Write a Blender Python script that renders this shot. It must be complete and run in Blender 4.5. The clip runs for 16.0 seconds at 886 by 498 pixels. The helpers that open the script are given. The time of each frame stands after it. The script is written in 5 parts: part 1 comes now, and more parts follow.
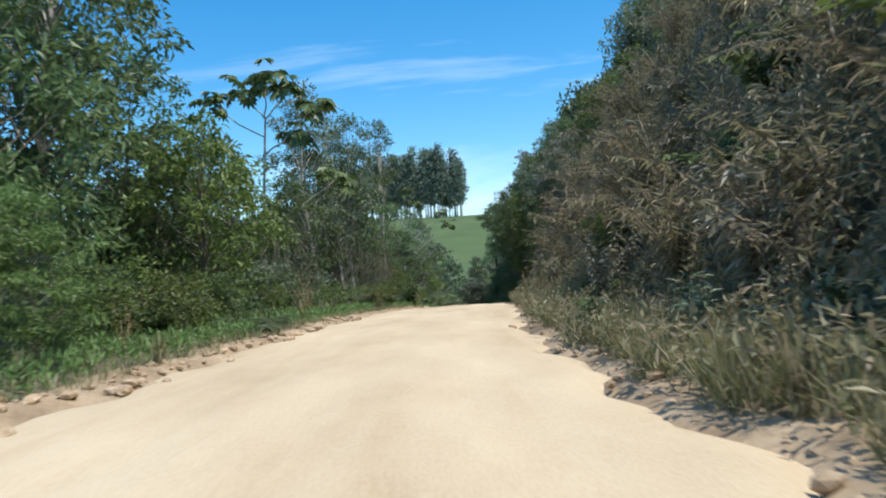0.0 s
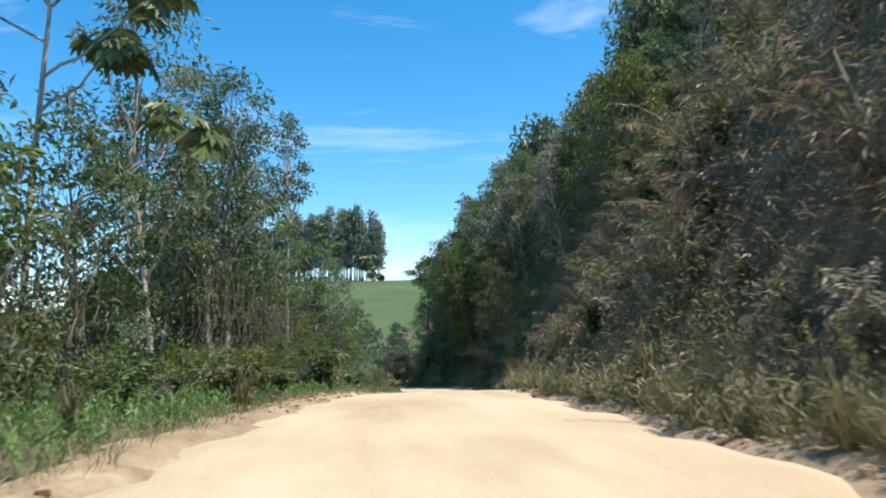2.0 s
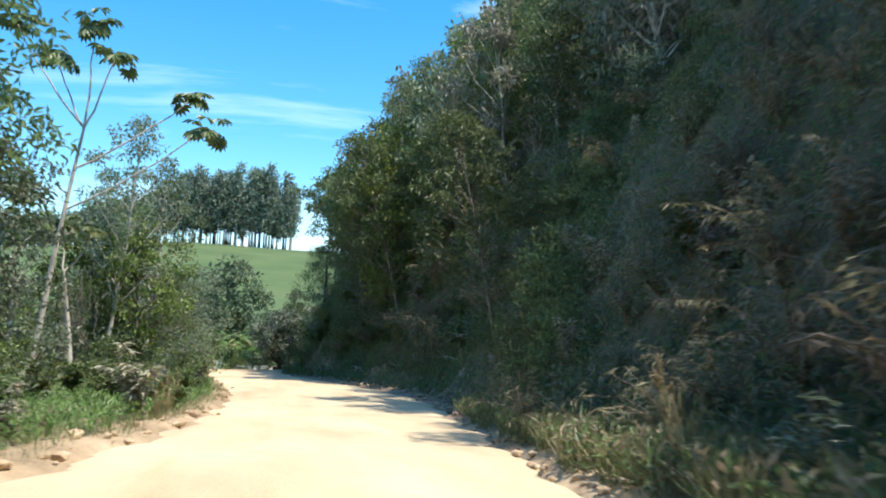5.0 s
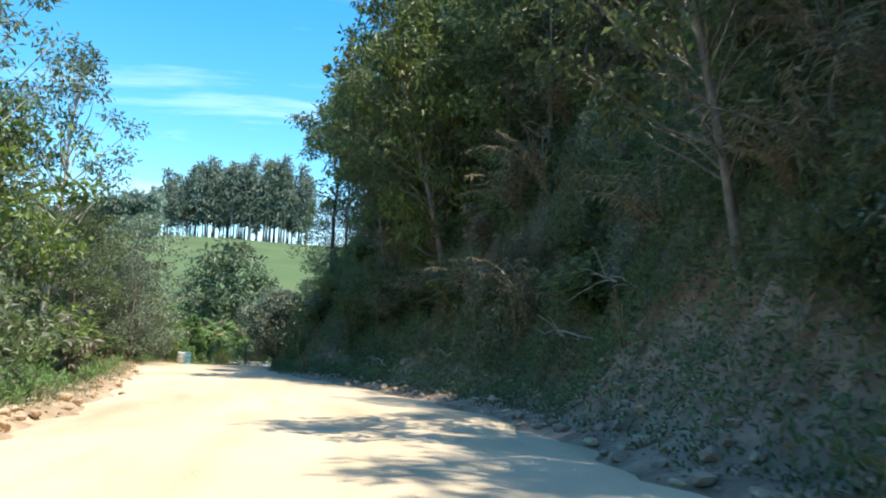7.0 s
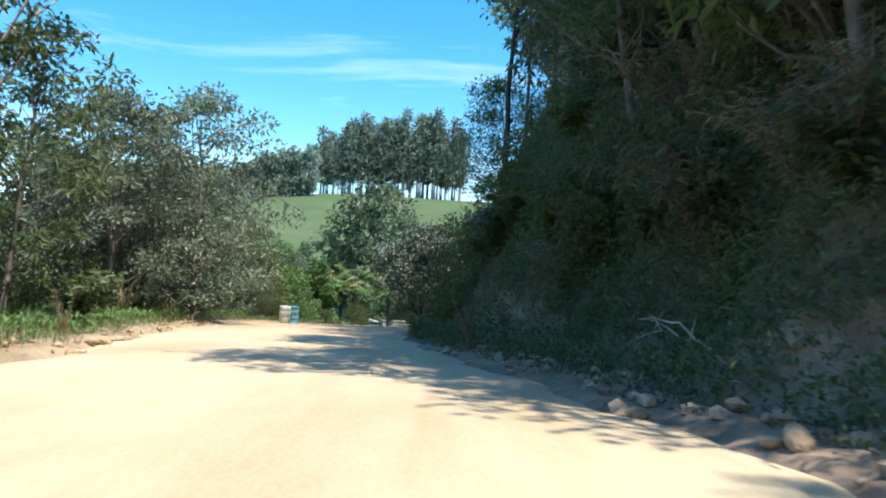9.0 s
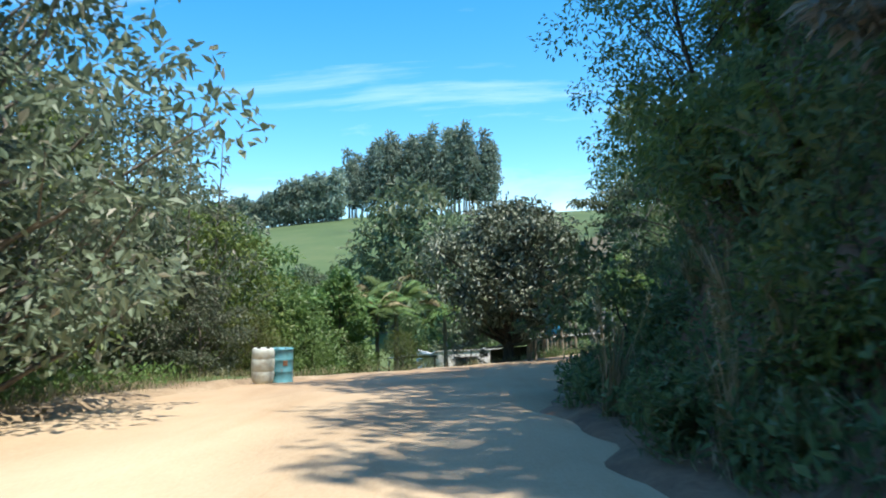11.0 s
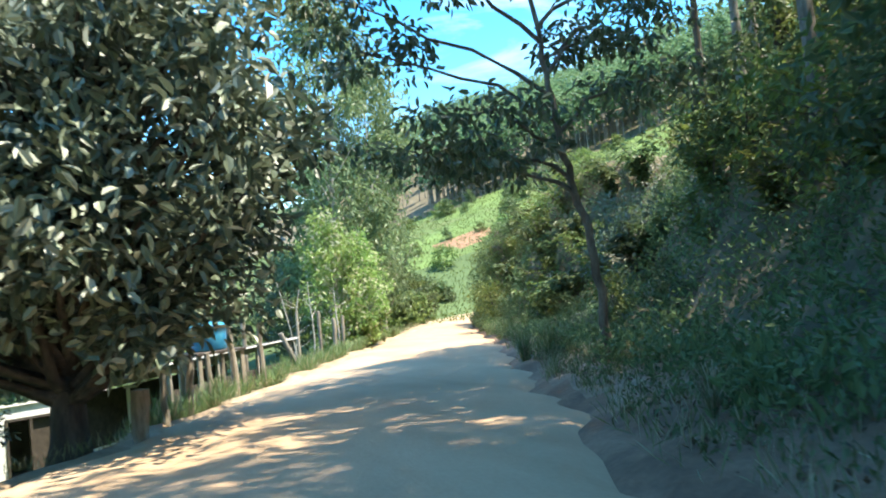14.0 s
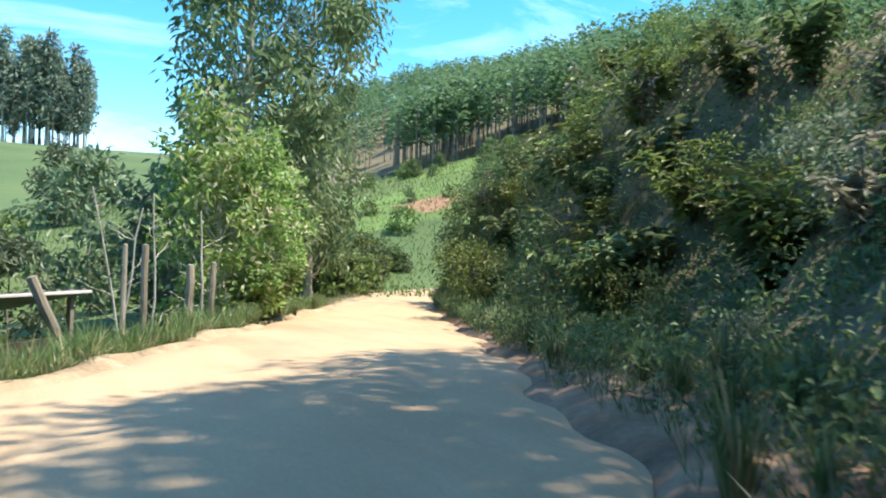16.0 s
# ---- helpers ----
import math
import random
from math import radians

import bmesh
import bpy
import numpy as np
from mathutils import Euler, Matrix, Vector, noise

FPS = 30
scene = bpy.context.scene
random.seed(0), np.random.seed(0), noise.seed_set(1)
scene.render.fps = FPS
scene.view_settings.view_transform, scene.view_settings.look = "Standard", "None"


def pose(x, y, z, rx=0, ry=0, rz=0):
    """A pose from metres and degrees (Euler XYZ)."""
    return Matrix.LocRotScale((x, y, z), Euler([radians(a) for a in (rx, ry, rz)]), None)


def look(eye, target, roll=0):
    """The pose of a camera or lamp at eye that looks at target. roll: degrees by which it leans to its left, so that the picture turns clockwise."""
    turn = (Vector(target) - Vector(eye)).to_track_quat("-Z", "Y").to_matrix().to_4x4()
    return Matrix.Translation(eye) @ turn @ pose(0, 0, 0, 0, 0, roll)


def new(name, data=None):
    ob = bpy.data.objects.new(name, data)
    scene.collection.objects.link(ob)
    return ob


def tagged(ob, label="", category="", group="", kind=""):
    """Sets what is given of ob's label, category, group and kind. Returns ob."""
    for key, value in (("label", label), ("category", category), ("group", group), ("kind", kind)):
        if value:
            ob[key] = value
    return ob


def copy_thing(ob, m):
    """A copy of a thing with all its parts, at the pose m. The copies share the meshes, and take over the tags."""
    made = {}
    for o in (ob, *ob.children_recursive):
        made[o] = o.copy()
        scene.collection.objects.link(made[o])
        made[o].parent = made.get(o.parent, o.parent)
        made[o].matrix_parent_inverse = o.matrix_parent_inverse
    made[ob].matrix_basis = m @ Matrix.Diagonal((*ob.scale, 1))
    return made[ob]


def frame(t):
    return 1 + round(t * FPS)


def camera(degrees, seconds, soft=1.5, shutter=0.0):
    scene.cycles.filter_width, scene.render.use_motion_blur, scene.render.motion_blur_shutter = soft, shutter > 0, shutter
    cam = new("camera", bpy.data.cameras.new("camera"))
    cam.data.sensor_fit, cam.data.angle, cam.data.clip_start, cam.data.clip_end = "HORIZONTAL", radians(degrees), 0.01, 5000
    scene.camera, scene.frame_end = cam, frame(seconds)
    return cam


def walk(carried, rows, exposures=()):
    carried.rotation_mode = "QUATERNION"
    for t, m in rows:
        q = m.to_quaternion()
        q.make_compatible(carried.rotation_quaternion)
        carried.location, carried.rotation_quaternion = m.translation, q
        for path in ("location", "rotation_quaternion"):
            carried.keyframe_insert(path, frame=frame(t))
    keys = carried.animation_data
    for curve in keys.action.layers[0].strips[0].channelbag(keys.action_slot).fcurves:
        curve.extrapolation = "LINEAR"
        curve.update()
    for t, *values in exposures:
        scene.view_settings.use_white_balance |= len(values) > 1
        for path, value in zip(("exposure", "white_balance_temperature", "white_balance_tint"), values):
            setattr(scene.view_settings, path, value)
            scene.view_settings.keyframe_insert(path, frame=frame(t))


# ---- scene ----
cam = camera(59.7, 16.0, soft=1.9, shutter=0.18)
METRES, EYE, TILT, LEAN, TURN = 180.0, 1.25, 2.0, 3.5, 0.0
ROWS = [
    (0.0, 0.0, 0.0, 0.0, -0.0, 0.0, -0.0),
    (0.5, -0.0029, 0.0332, -0.0017, -3.84, 0.71, -0.34),
    (1.0, -0.0054, 0.069, -0.0036, -4.75, 3.14, -0.87),
    (1.5, -0.0067, 0.106, -0.0055, -6.62, 4.48, -1.55),
    (2.0, -0.0068, 0.1447, -0.0071, -6.4, 5.22, -2.18),
    (2.5, -0.0033, 0.1841, -0.0086, -9.18, 6.71, -1.38),
    (3.0, 0.0019, 0.2248, -0.01, -13.56, 7.83, -2.4),
    (3.5, 0.0078, 0.2674, -0.0125, -12.85, 7.12, -4.07),
    (4.0, 0.0143, 0.3113, -0.0154, -12.84, 6.04, -5.29),
    (4.5, 0.021, 0.3553, -0.0194, -12.35, 5.86, -6.11),
    (5.0, 0.0283, 0.4023, -0.0245, -12.72, 4.63, -6.48),
    (7.5, 0.045, 0.556, -0.0397, -10.2, 4.4, -6.96),
    (8.0, 0.0462, 0.5879, -0.0424, -7.37, 2.42, -7.61),
    (8.5, 0.0467, 0.6198, -0.0448, -2.91, 0.12, -6.9),
    (9.0, 0.046, 0.6513, -0.0471, -0.05, 0.22, -6.69),
    (11.5, 0.0301, 0.7927, -0.0579, 1.8, 1.64, -1.33),
    (12.0, 0.0297, 0.8168, -0.0599, -3.25, 0.86, 0.05),
    (12.5, 0.0316, 0.839, -0.0614, -8.53, 0.59, 1.23),
    (13.0, 0.0353, 0.8594, -0.0629, -15.74, 2.22, 2.56),
    (13.5, 0.04, 0.88, -0.0642, -19.63, 1.93, 2.51),
    (14.0, 0.0464, 0.8999, -0.0655, -22.3, 2.09, 1.88),
    (14.5, 0.0538, 0.9202, -0.0668, -24.75, 1.49, -0.0),
    (15.0, 0.0623, 0.941, -0.0681, -25.12, 1.14, -0.91),
    (15.5, 0.0715, 0.9622, -0.0694, -26.27, 0.82, -2.67),
    (16.0, 0.0811, 0.9838, -0.0708, -25.58, 0.5, -5.21),
]
EXPOSURES = [(0.0, 0.48, 6500, 10), (2.0, 0.70, 6800, 10), (5.0, 1.08, 6900, 10), (7.4, 1.24, 6800, 10), (9.2, 1.04, 6600, 10), (11.4, 1.0, 6600, 10), (12.5, 1.35, 6800, 9), (13.5, 1.9, 7000, 9), (14.5, 2.0, 7100, 8), (16.0, 1.42, 7000, 8)]
walk(cam, [(t, pose(0, 0, EYE, TILT, LEAN, TURN) @ pose(METRES * x, METRES * y, METRES * z, 90 + pitch, roll, yaw)) for t, x, y, z, yaw, pitch, roll in ROWS], EXPOSURES)

# ---- light ----
SUN_DIR = Vector((0.83, -0.56, 2.35)).normalized()      # towards the sun
world = bpy.data.worlds.new("world")
scene.world = world
world.use_nodes = True
wn, wl = world.node_tree.nodes, world.node_tree.links
wn.clear()
sky = wn.new("ShaderNodeTexSky")
sky.sky_type, sky.sun_disc = "NISHITA", False
sky.sun_elevation = math.asin(SUN_DIR.z)
sky.sun_rotation = math.atan2(SUN_DIR.x, SUN_DIR.y)
sky.air_density, sky.dust_density, sky.ozone_density = 1.0, 0.6, 2.2
sky.altitude = 600
tc = wn.new("ShaderNodeTexCoord")
mp = wn.new("ShaderNodeMapping")
mp.inputs["Scale"].default_value = (1.3, 3.4, 8.0)
mp.inputs["Rotation"].default_value = (0.3, 0.2, 0.5)
cn = wn.new("ShaderNodeTexNoise")
cn.inputs["Scale"].default_value, cn.inputs["Detail"].default_value, cn.inputs["Roughness"].default_value = 1.3, 9.0, 0.62
cn.inputs["Distortion"].default_value = 0.7
cr = wn.new("ShaderNodeMapRange")
cr.inputs["From Min"].default_value, cr.inputs["From Max"].default_value = 0.50, 0.86
cr.inputs["To Max"].default_value = 0.48
cm = wn.new("ShaderNodeMix")
cm.data_type = "RGBA"
cm.inputs["B"].default_value = (7.0, 7.5, 8.2, 1)
sat = wn.new("ShaderNodeHueSaturation")
sat.inputs["Saturation"].default_value = 1.42
sat.inputs["Hue"].default_value = 0.492
bg = wn.new("ShaderNodeBackground")
bg.inputs["Strength"].default_value = 0.15
wo = wn.new("ShaderNodeOutputWorld")
wl.new(tc.outputs["Generated"], mp.inputs["Vector"])
wl.new(mp.outputs["Vector"], cn.inputs["Vector"])
wl.new(cn.outputs["Fac"], cr.inputs["Value"])
wl.new(cr.outputs["Result"], cm.inputs["Factor"])
wl.new(sky.outputs["Color"], sat.inputs["Color"])
wl.new(sat.outputs["Color"], cm.inputs["A"])
wl.new(cm.outputs["Result"], bg.inputs["Color"])
wl.new(bg.outputs["Background"], wo.inputs["Surface"])
sun = new("sun", bpy.data.lights.new("sun", "SUN"))
sun.data.energy, sun.data.angle, sun.data.color = 3.6, radians(0.6), (1.0, 0.95, 0.86)
sun.matrix_world = look(SUN_DIR * 300, (0, 0, 0))

# ---- materials ----
def material(name):
    m = bpy.data.materials.new(name)
    m.use_nodes = True
    nt = m.node_tree
    return m, nt, nt.nodes, nt.links, nt.nodes["Principled BSDF"]


def leaf_material(name, dark, light, rough=0.5, through_light=0.3, dry=None, dry_share=0.0, gloss=0.5):
    """Leaves: every leaf has its own tone, and every plant its own shift."""
    m, nt, n, l, b = material(name)
    geo, info = n.new("ShaderNodeNewGeometry"), n.new("ShaderNodeObjectInfo")
    ramp = n.new("ShaderNodeValToRGB")
    e = ramp.color_ramp.elements
    e[0].color, e[1].color = (*dark, 1), (*light, 1)
    if dry:
        e[1].position = 1.0 - dry_share - 0.02
        x = e.new(1.0 - dry_share)
        x.color = (*dry, 1)
    hsv = n.new("ShaderNodeHueSaturation")
    vr = n.new("ShaderNodeMapRange")
    vr.inputs["To Min"].default_value, vr.inputs["To Max"].default_value = 0.72, 1.3
    hr = n.new("ShaderNodeMapRange")
    hr.inputs["To Min"].default_value, hr.inputs["To Max"].default_value = 0.475, 0.515
    l.new(geo.outputs["Random Per Island"], ramp.inputs["Fac"])
    l.new(info.outputs["Random"], vr.inputs["Value"])
    l.new(info.outputs["Random"], hr.inputs["Value"])
    l.new(ramp.outputs["Color"], hsv.inputs["Color"])
    l.new(vr.outputs["Result"], hsv.inputs["Value"])
    l.new(hr.outputs["Result"], hsv.inputs["Hue"])
    l.new(hsv.outputs["Color"], b.inputs["Base Color"])
    b.inputs["Roughness"].default_value = rough
    b.inputs["Specular IOR Level"].default_value = gloss
    tr = n.new("ShaderNodeBsdfTranslucent")
    l.new(hsv.outputs["Color"], tr.inputs["Color"])
    mix = n.new("ShaderNodeMixShader")
    mix.inputs["Fac"].default_value = through_light
    l.new(b.outputs["BSDF"], mix.inputs[1])
    l.new(tr.outputs["BSDF"], mix.inputs[2])
    l.new(mix.outputs["Shader"], n["Material Output"].inputs["Surface"])
    return m


def mottled(name, stops, scale=1.0, rough=0.9, bump=0.3, fine=18.0, coords="Object", detail=8.0, stretch=(1, 1, 1), metal=0.0, spread=0.0):
    """A surface of several tones in blotches, with grain and relief."""
    m, nt, n, l, b = material(name)
    co, mp = n.new("ShaderNodeTexCoord"), n.new("ShaderNodeMapping")
    mp.inputs["Scale"].default_value = stretch
    big, small = n.new("ShaderNodeTexNoise"), n.new("ShaderNodeTexNoise")
    big.inputs["Scale"].default_value, big.inputs["Detail"].default_value, big.inputs["Roughness"].default_value = scale, detail, 0.62
    small.inputs["Scale"].default_value, small.inputs["Detail"].default_value = fine, 4.0
    ramp = n.new("ShaderNodeValToRGB")
    e = ramp.color_ramp.elements
    while len(e) < len(stops):
        e.new(0.5)
    for i, (p, c) in enumerate(stops):
        e[i].position, e[i].color = p, (*c, 1)
    add = n.new("ShaderNodeMath")
    add.operation = "MULTIPLY_ADD"
    add.inputs[1].default_value = 0.28
    sub = n.new("ShaderNodeMath")
    sub.operation = "ADD"
    sub.inputs[1].default_value = -0.14
    l.new(co.outputs[coords], mp.inputs["Vector"])
    for t in (big, small):
        l.new(mp.outputs["Vector"], t.inputs["Vector"])
    l.new(small.outputs["Fac"], add.inputs[0])
    l.new(big.outputs["Fac"], add.inputs[2])
    l.new(add.outputs["Value"], sub.inputs[0])
    l.new(sub.outputs["Value"], ramp.inputs["Fac"])
    col = ramp.outputs["Color"]
    if spread:
        info, hsv, vr = n.new("ShaderNodeObjectInfo"), n.new("ShaderNodeHueSaturation"), n.new("ShaderNodeMapRange")
        vr.inputs["To Min"].default_value, vr.inputs["To Max"].default_value = 1 - spread, 1 + spread
        l.new(info.outputs["Random"], vr.inputs["Value"])
        l.new(vr.outputs["Result"], hsv.inputs["Value"])
        l.new(col, hsv.inputs["Color"])
        col = hsv.outputs["Color"]
    l.new(col, b.inputs["Base Color"])
    b.inputs["Roughness"].default_value, b.inputs["Metallic"].default_value = rough, metal
    bp = n.new("ShaderNodeBump")
    bp.inputs["Strength"].default_value, bp.inputs["Distance"].default_value = bump, 0.05
    l.new(sub.outputs["Value"], bp.inputs["Height"])
    l.new(bp.outputs["Normal"], b.inputs["Normal"])
    return m


def road_material():
    """Pale sand, tinted reddish brown further along: the warm shade of that stretch is put into the colour."""
    m = mottled("road_dirt", [(0.25, (0.41, 0.305, 0.19)), (0.45, (0.52, 0.412, 0.27)), (0.62, (0.59, 0.482, 0.325)), (0.8, (0.64, 0.535, 0.38))], 0.35, 0.95, 0.45, 30.0, stretch=(1, 0.35, 1))
    n, l = m.node_tree.nodes, m.node_tree.links
    b = n["Principled BSDF"]
    sand = b.inputs["Base Color"].links[0].from_socket
    co, sep, rng_, wob, add, mix = (n.new("ShaderNode" + k) for k in ("TexCoord", "SeparateXYZ", "MapRange", "TexNoise", "Math", "Mix"))
    mix.data_type, mix.blend_type = "RGBA", "MULTIPLY"
    wob.inputs["Scale"].default_value, wob.inputs["Detail"].default_value = 0.25, 5.0
    add.operation = "MULTIPLY_ADD"
    add.inputs[1].default_value = 16.0
    rng_.inputs["From Min"].default_value, rng_.inputs["From Max"].default_value = 148.0, 168.0
    # darker, warmer multiply paints in the shade tone of the tree-covered stretch
    mix.inputs["B"].default_value = (0.80, 0.69, 0.63, 1)
    l.new(co.outputs["Object"], sep.inputs["Vector"])
    l.new(co.outputs["Object"], wob.inputs["Vector"])
    l.new(wob.outputs["Fac"], add.inputs[0])
    l.new(sep.outputs["Y"], add.inputs[2])
    l.new(add.outputs["Value"], rng_.inputs["Value"])
    l.new(rng_.outputs["Result"], mix.inputs["Factor"])
    l.new(sand, mix.inputs["A"])
    # damp brown patches and fine wheel-packed streaks
    streak, sm, s2, mix2 = (n.new("ShaderNode" + k) for k in ("TexNoise", "Mapping", "MapRange", "Mix"))
    sm.inputs["Scale"].default_value = (1.6, 0.09, 1.0)
    streak.inputs["Scale"].default_value, streak.inputs["Detail"].default_value = 1.0, 6.0
    s2.inputs["From Min"].default_value, s2.inputs["From Max"].default_value, s2.inputs["To Max"].default_value = 0.52, 0.72, 0.55
    mix2.data_type, mix2.blend_type = "RGBA", "MULTIPLY"
    mix2.inputs["B"].default_value = (0.88, 0.80, 0.72, 1)
    l.new(co.outputs["Object"], sm.inputs["Vector"])
    l.new(sm.outputs["Vector"], streak.inputs["Vector"])
    l.new(streak.outputs["Fac"], s2.inputs["Value"])
    l.new(s2.outputs["Result"], mix2.inputs["Factor"])
    l.new(mix.outputs["Result"], mix2.inputs["A"])
    l.new(mix2.outputs["Result"], b.inputs["Base Color"])
    return m


M_ROAD = road_material()
M_FOOT = mottled("reddish_verge_earth", [(0.3, (0.10, 0.058, 0.036)), (0.5, (0.20, 0.118, 0.072)), (0.72, (0.31, 0.20, 0.13))], 1.1, 0.95, 0.6, 14.0)
M_SOIL = mottled("roadside_soil", [(0.3, (0.20, 0.14, 0.085)), (0.5, (0.34, 0.25, 0.155)), (0.7, (0.48, 0.37, 0.25))], 0.8, 0.95, 0.6, 14.0)
M_LITTER = mottled("leaf_litter", [(0.3, (0.062, 0.054, 0.030)), (0.5, (0.125, 0.104, 0.060)), (0.7, (0.20, 0.16, 0.10))], 1.3, 0.95, 0.8, 16.0)
M_PASTURE = mottled("pasture_grass", [(0.3, (0.054, 0.090, 0.028)), (0.5, (0.072, 0.116, 0.036)), (0.7, (0.102, 0.136, 0.047))], 0.03, 0.95, 0.5, 0.9)
M_CLEARING = mottled("clearing_grass", [(0.28, (0.12, 0.12, 0.045)), (0.45, (0.085, 0.14, 0.034)), (0.6, (0.12, 0.19, 0.045)), (0.75, (0.06, 0.10, 0.025))], 0.07, 0.95, 0.6, 0.8)
M_CLOD = mottled("clay_clod", [(0.3, (0.30, 0.19, 0.11)), (0.5, (0.45, 0.33, 0.21)), (0.7, (0.58, 0.47, 0.34))], 3.0, 0.95, 0.6, 25.0, spread=0.2)
M_EARTH = mottled("red_earth", [(0.3, (0.15, 0.075, 0.042)), (0.55, (0.27, 0.15, 0.085)), (0.75, (0.36, 0.24, 0.14))], 1.4, 0.95, 0.7, 14.0)
M_BARK = mottled("grey_bark", [(0.3, (0.07, 0.06, 0.045)), (0.5, (0.17, 0.15, 0.12)), (0.7, (0.30, 0.27, 0.22))], 4.0, 0.9, 0.6, 30.0, stretch=(1, 1, 0.3))
M_PALE = mottled("pale_bark", [(0.3, (0.20, 0.18, 0.14)), (0.5, (0.42, 0.39, 0.33)), (0.7, (0.56, 0.53, 0.47))], 3.0, 0.85, 0.4, 26.0, stretch=(1, 1, 0.4))
M_DARKBARK = mottled("dark_bark", [(0.3, (0.025, 0.02, 0.016)), (0.55, (0.07, 0.055, 0.04)), (0.75, (0.13, 0.11, 0.085))], 5.0, 0.9, 0.7, 30.0, stretch=(1, 1, 0.3))
M_BROWNBARK = mottled("brown_bark", [(0.3, (0.07, 0.05, 0.034)), (0.5, (0.16, 0.12, 0.085)), (0.7, (0.26, 0.21, 0.155))], 5.0, 0.9, 0.6, 30.0, stretch=(1, 1, 0.3))
M_VINE = mottled("dry_vine", [(0.3, (0.10, 0.08, 0.055)), (0.6, (0.20, 0.17, 0.125))], 2.0, 0.9, 0.3, 20.0)
M_LEAF = leaf_material("forest_leaf", (0.072, 0.114, 0.044), (0.170, 0.235, 0.095), 0.5, 0.44)
M_LEAF_WARM = leaf_material("yellow_green_leaf", (0.082, 0.122, 0.028), (0.190, 0.242, 0.066), 0.5, 0.4)
M_LEAF_GREY = leaf_material("grey_green_leaf", (0.092, 0.132, 0.078), (0.225, 0.282, 0.190), 0.5, 0.35, dry=(0.30, 0.30, 0.23), dry_share=0.05)
M_LEAF_BANK = leaf_material("bank_leaf", (0.118, 0.118, 0.058), (0.285, 0.262, 0.150), 0.5, 0.38, dry=(0.30, 0.24, 0.16), dry_share=0.24)
M_LEAF_SILVER = leaf_material("silvery_leaf", (0.18, 0.185, 0.13), (0.37, 0.36, 0.28), 0.5, 0.3, dry=(0.42, 0.36, 0.26), dry_share=0.15)
M_LEAF_BRIGHT = leaf_material("bright_leaf", (0.082, 0.145, 0.042), (0.185, 0.280, 0.090), 0.5, 0.4)
M_LEAF_PALE = leaf_material("pale_flowering_leaf", (0.15, 0.255, 0.062), (0.32, 0.44, 0.145), 0.5, 0.45, dry=(0.54, 0.53, 0.36), dry_share=0.16)
# Mango: light tone and dry stop paint in the grey sheen of sunlit leaves.
M_LEAF_MANGO = leaf_material("mango_leaf", (0.042, 0.064, 0.032), (0.205, 0.250, 0.165), 0.46, 0.16, dry=(0.34, 0.37, 0.28), dry_share=0.12, gloss=0.6)
M_LEAF_EUC = leaf_material("eucalyptus_leaf", (0.095, 0.138, 0.072), (0.195, 0.252, 0.14), 0.45, 0.38)
# Far plantation: distance haze is mixed into this paler, bluer leaf colour.
M_LEAF_FAR = leaf_material("hazed_plantation_leaf", (0.13, 0.19, 0.145), (0.25, 0.31, 0.24), 0.6, 0.4)
M_LEAF_GUM = leaf_material("gum_leaf", (0.125, 0.200, 0.088), (0.265, 0.380, 0.185), 0.45, 0.5)
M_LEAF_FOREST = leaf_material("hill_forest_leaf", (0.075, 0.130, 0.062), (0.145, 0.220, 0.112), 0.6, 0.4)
M_LEAF_CLEAR = leaf_material("regrowth_leaf", (0.10, 0.165, 0.045), (0.20, 0.28, 0.085), 0.6, 0.4)
M_GRASS = leaf_material("roadside_grass", (0.098, 0.116, 0.044), (0.205, 0.215, 0.095), 0.55, 0.35, dry=(0.36, 0.31, 0.20), dry_share=0.28)
M_GRASS_GREEN = leaf_material("green_verge_grass", (0.078, 0.125, 0.040), (0.170, 0.238, 0.092), 0.55, 0.38, dry=(0.33, 0.29, 0.17), dry_share=0.08)
M_FALLEN = leaf_material("fallen_leaf", (0.10, 0.07, 0.045), (0.30, 0.22, 0.14), 0.8, 0.1)
M_GRASS_DRY = leaf_material("dry_grass", (0.15, 0.14, 0.055), (0.32, 0.28, 0.135), 0.6, 0.3, dry=(0.44, 0.36, 0.21), dry_share=0.3)
M_PLASTER = mottled("white_plaster", [(0.3, (0.55, 0.53, 0.48)), (0.42, (0.80, 0.79, 0.76)), (0.7, (0.86, 0.855, 0.83))], 1.1, 0.85, 0.15, 20.0)
M_OLDSHEET = mottled("old_roof_sheet", [(0.3, (0.07, 0.065, 0.06)), (0.5, (0.13, 0.125, 0.115)), (0.7, (0.21, 0.20, 0.19))], 2.0, 0.75, 0.2, 20.0)
M_SLAB = mottled("roof_sheet", [(0.3, (0.42, 0.41, 0.38)), (0.5, (0.60, 0.59, 0.55)), (0.7, (0.70, 0.69, 0.66))], 2.0, 0.7, 0.2, 20.0)
M_DARKWOOD = mottled("dark_timber", [(0.3, (0.03, 0.024, 0.018)), (0.6, (0.075, 0.06, 0.045))], 4.0, 0.85, 0.4, 25.0)
M_POST = mottled("weathered_post", [(0.3, (0.16, 0.13, 0.09)), (0.5, (0.30, 0.26, 0.20)), (0.7, (0.42, 0.38, 0.31))], 5.0, 0.9, 0.6, 30.0, stretch=(1, 1, 0.2), spread=0.25)
M_BLUE = mottled("faded_blue_drum", [(0.3, (0.22, 0.16, 0.09)), (0.40, (0.10, 0.30, 0.36)), (0.6, (0.13, 0.37, 0.44)), (0.75, (0.22, 0.45, 0.48))], 3.2, 0.5, 0.12, 16.0)
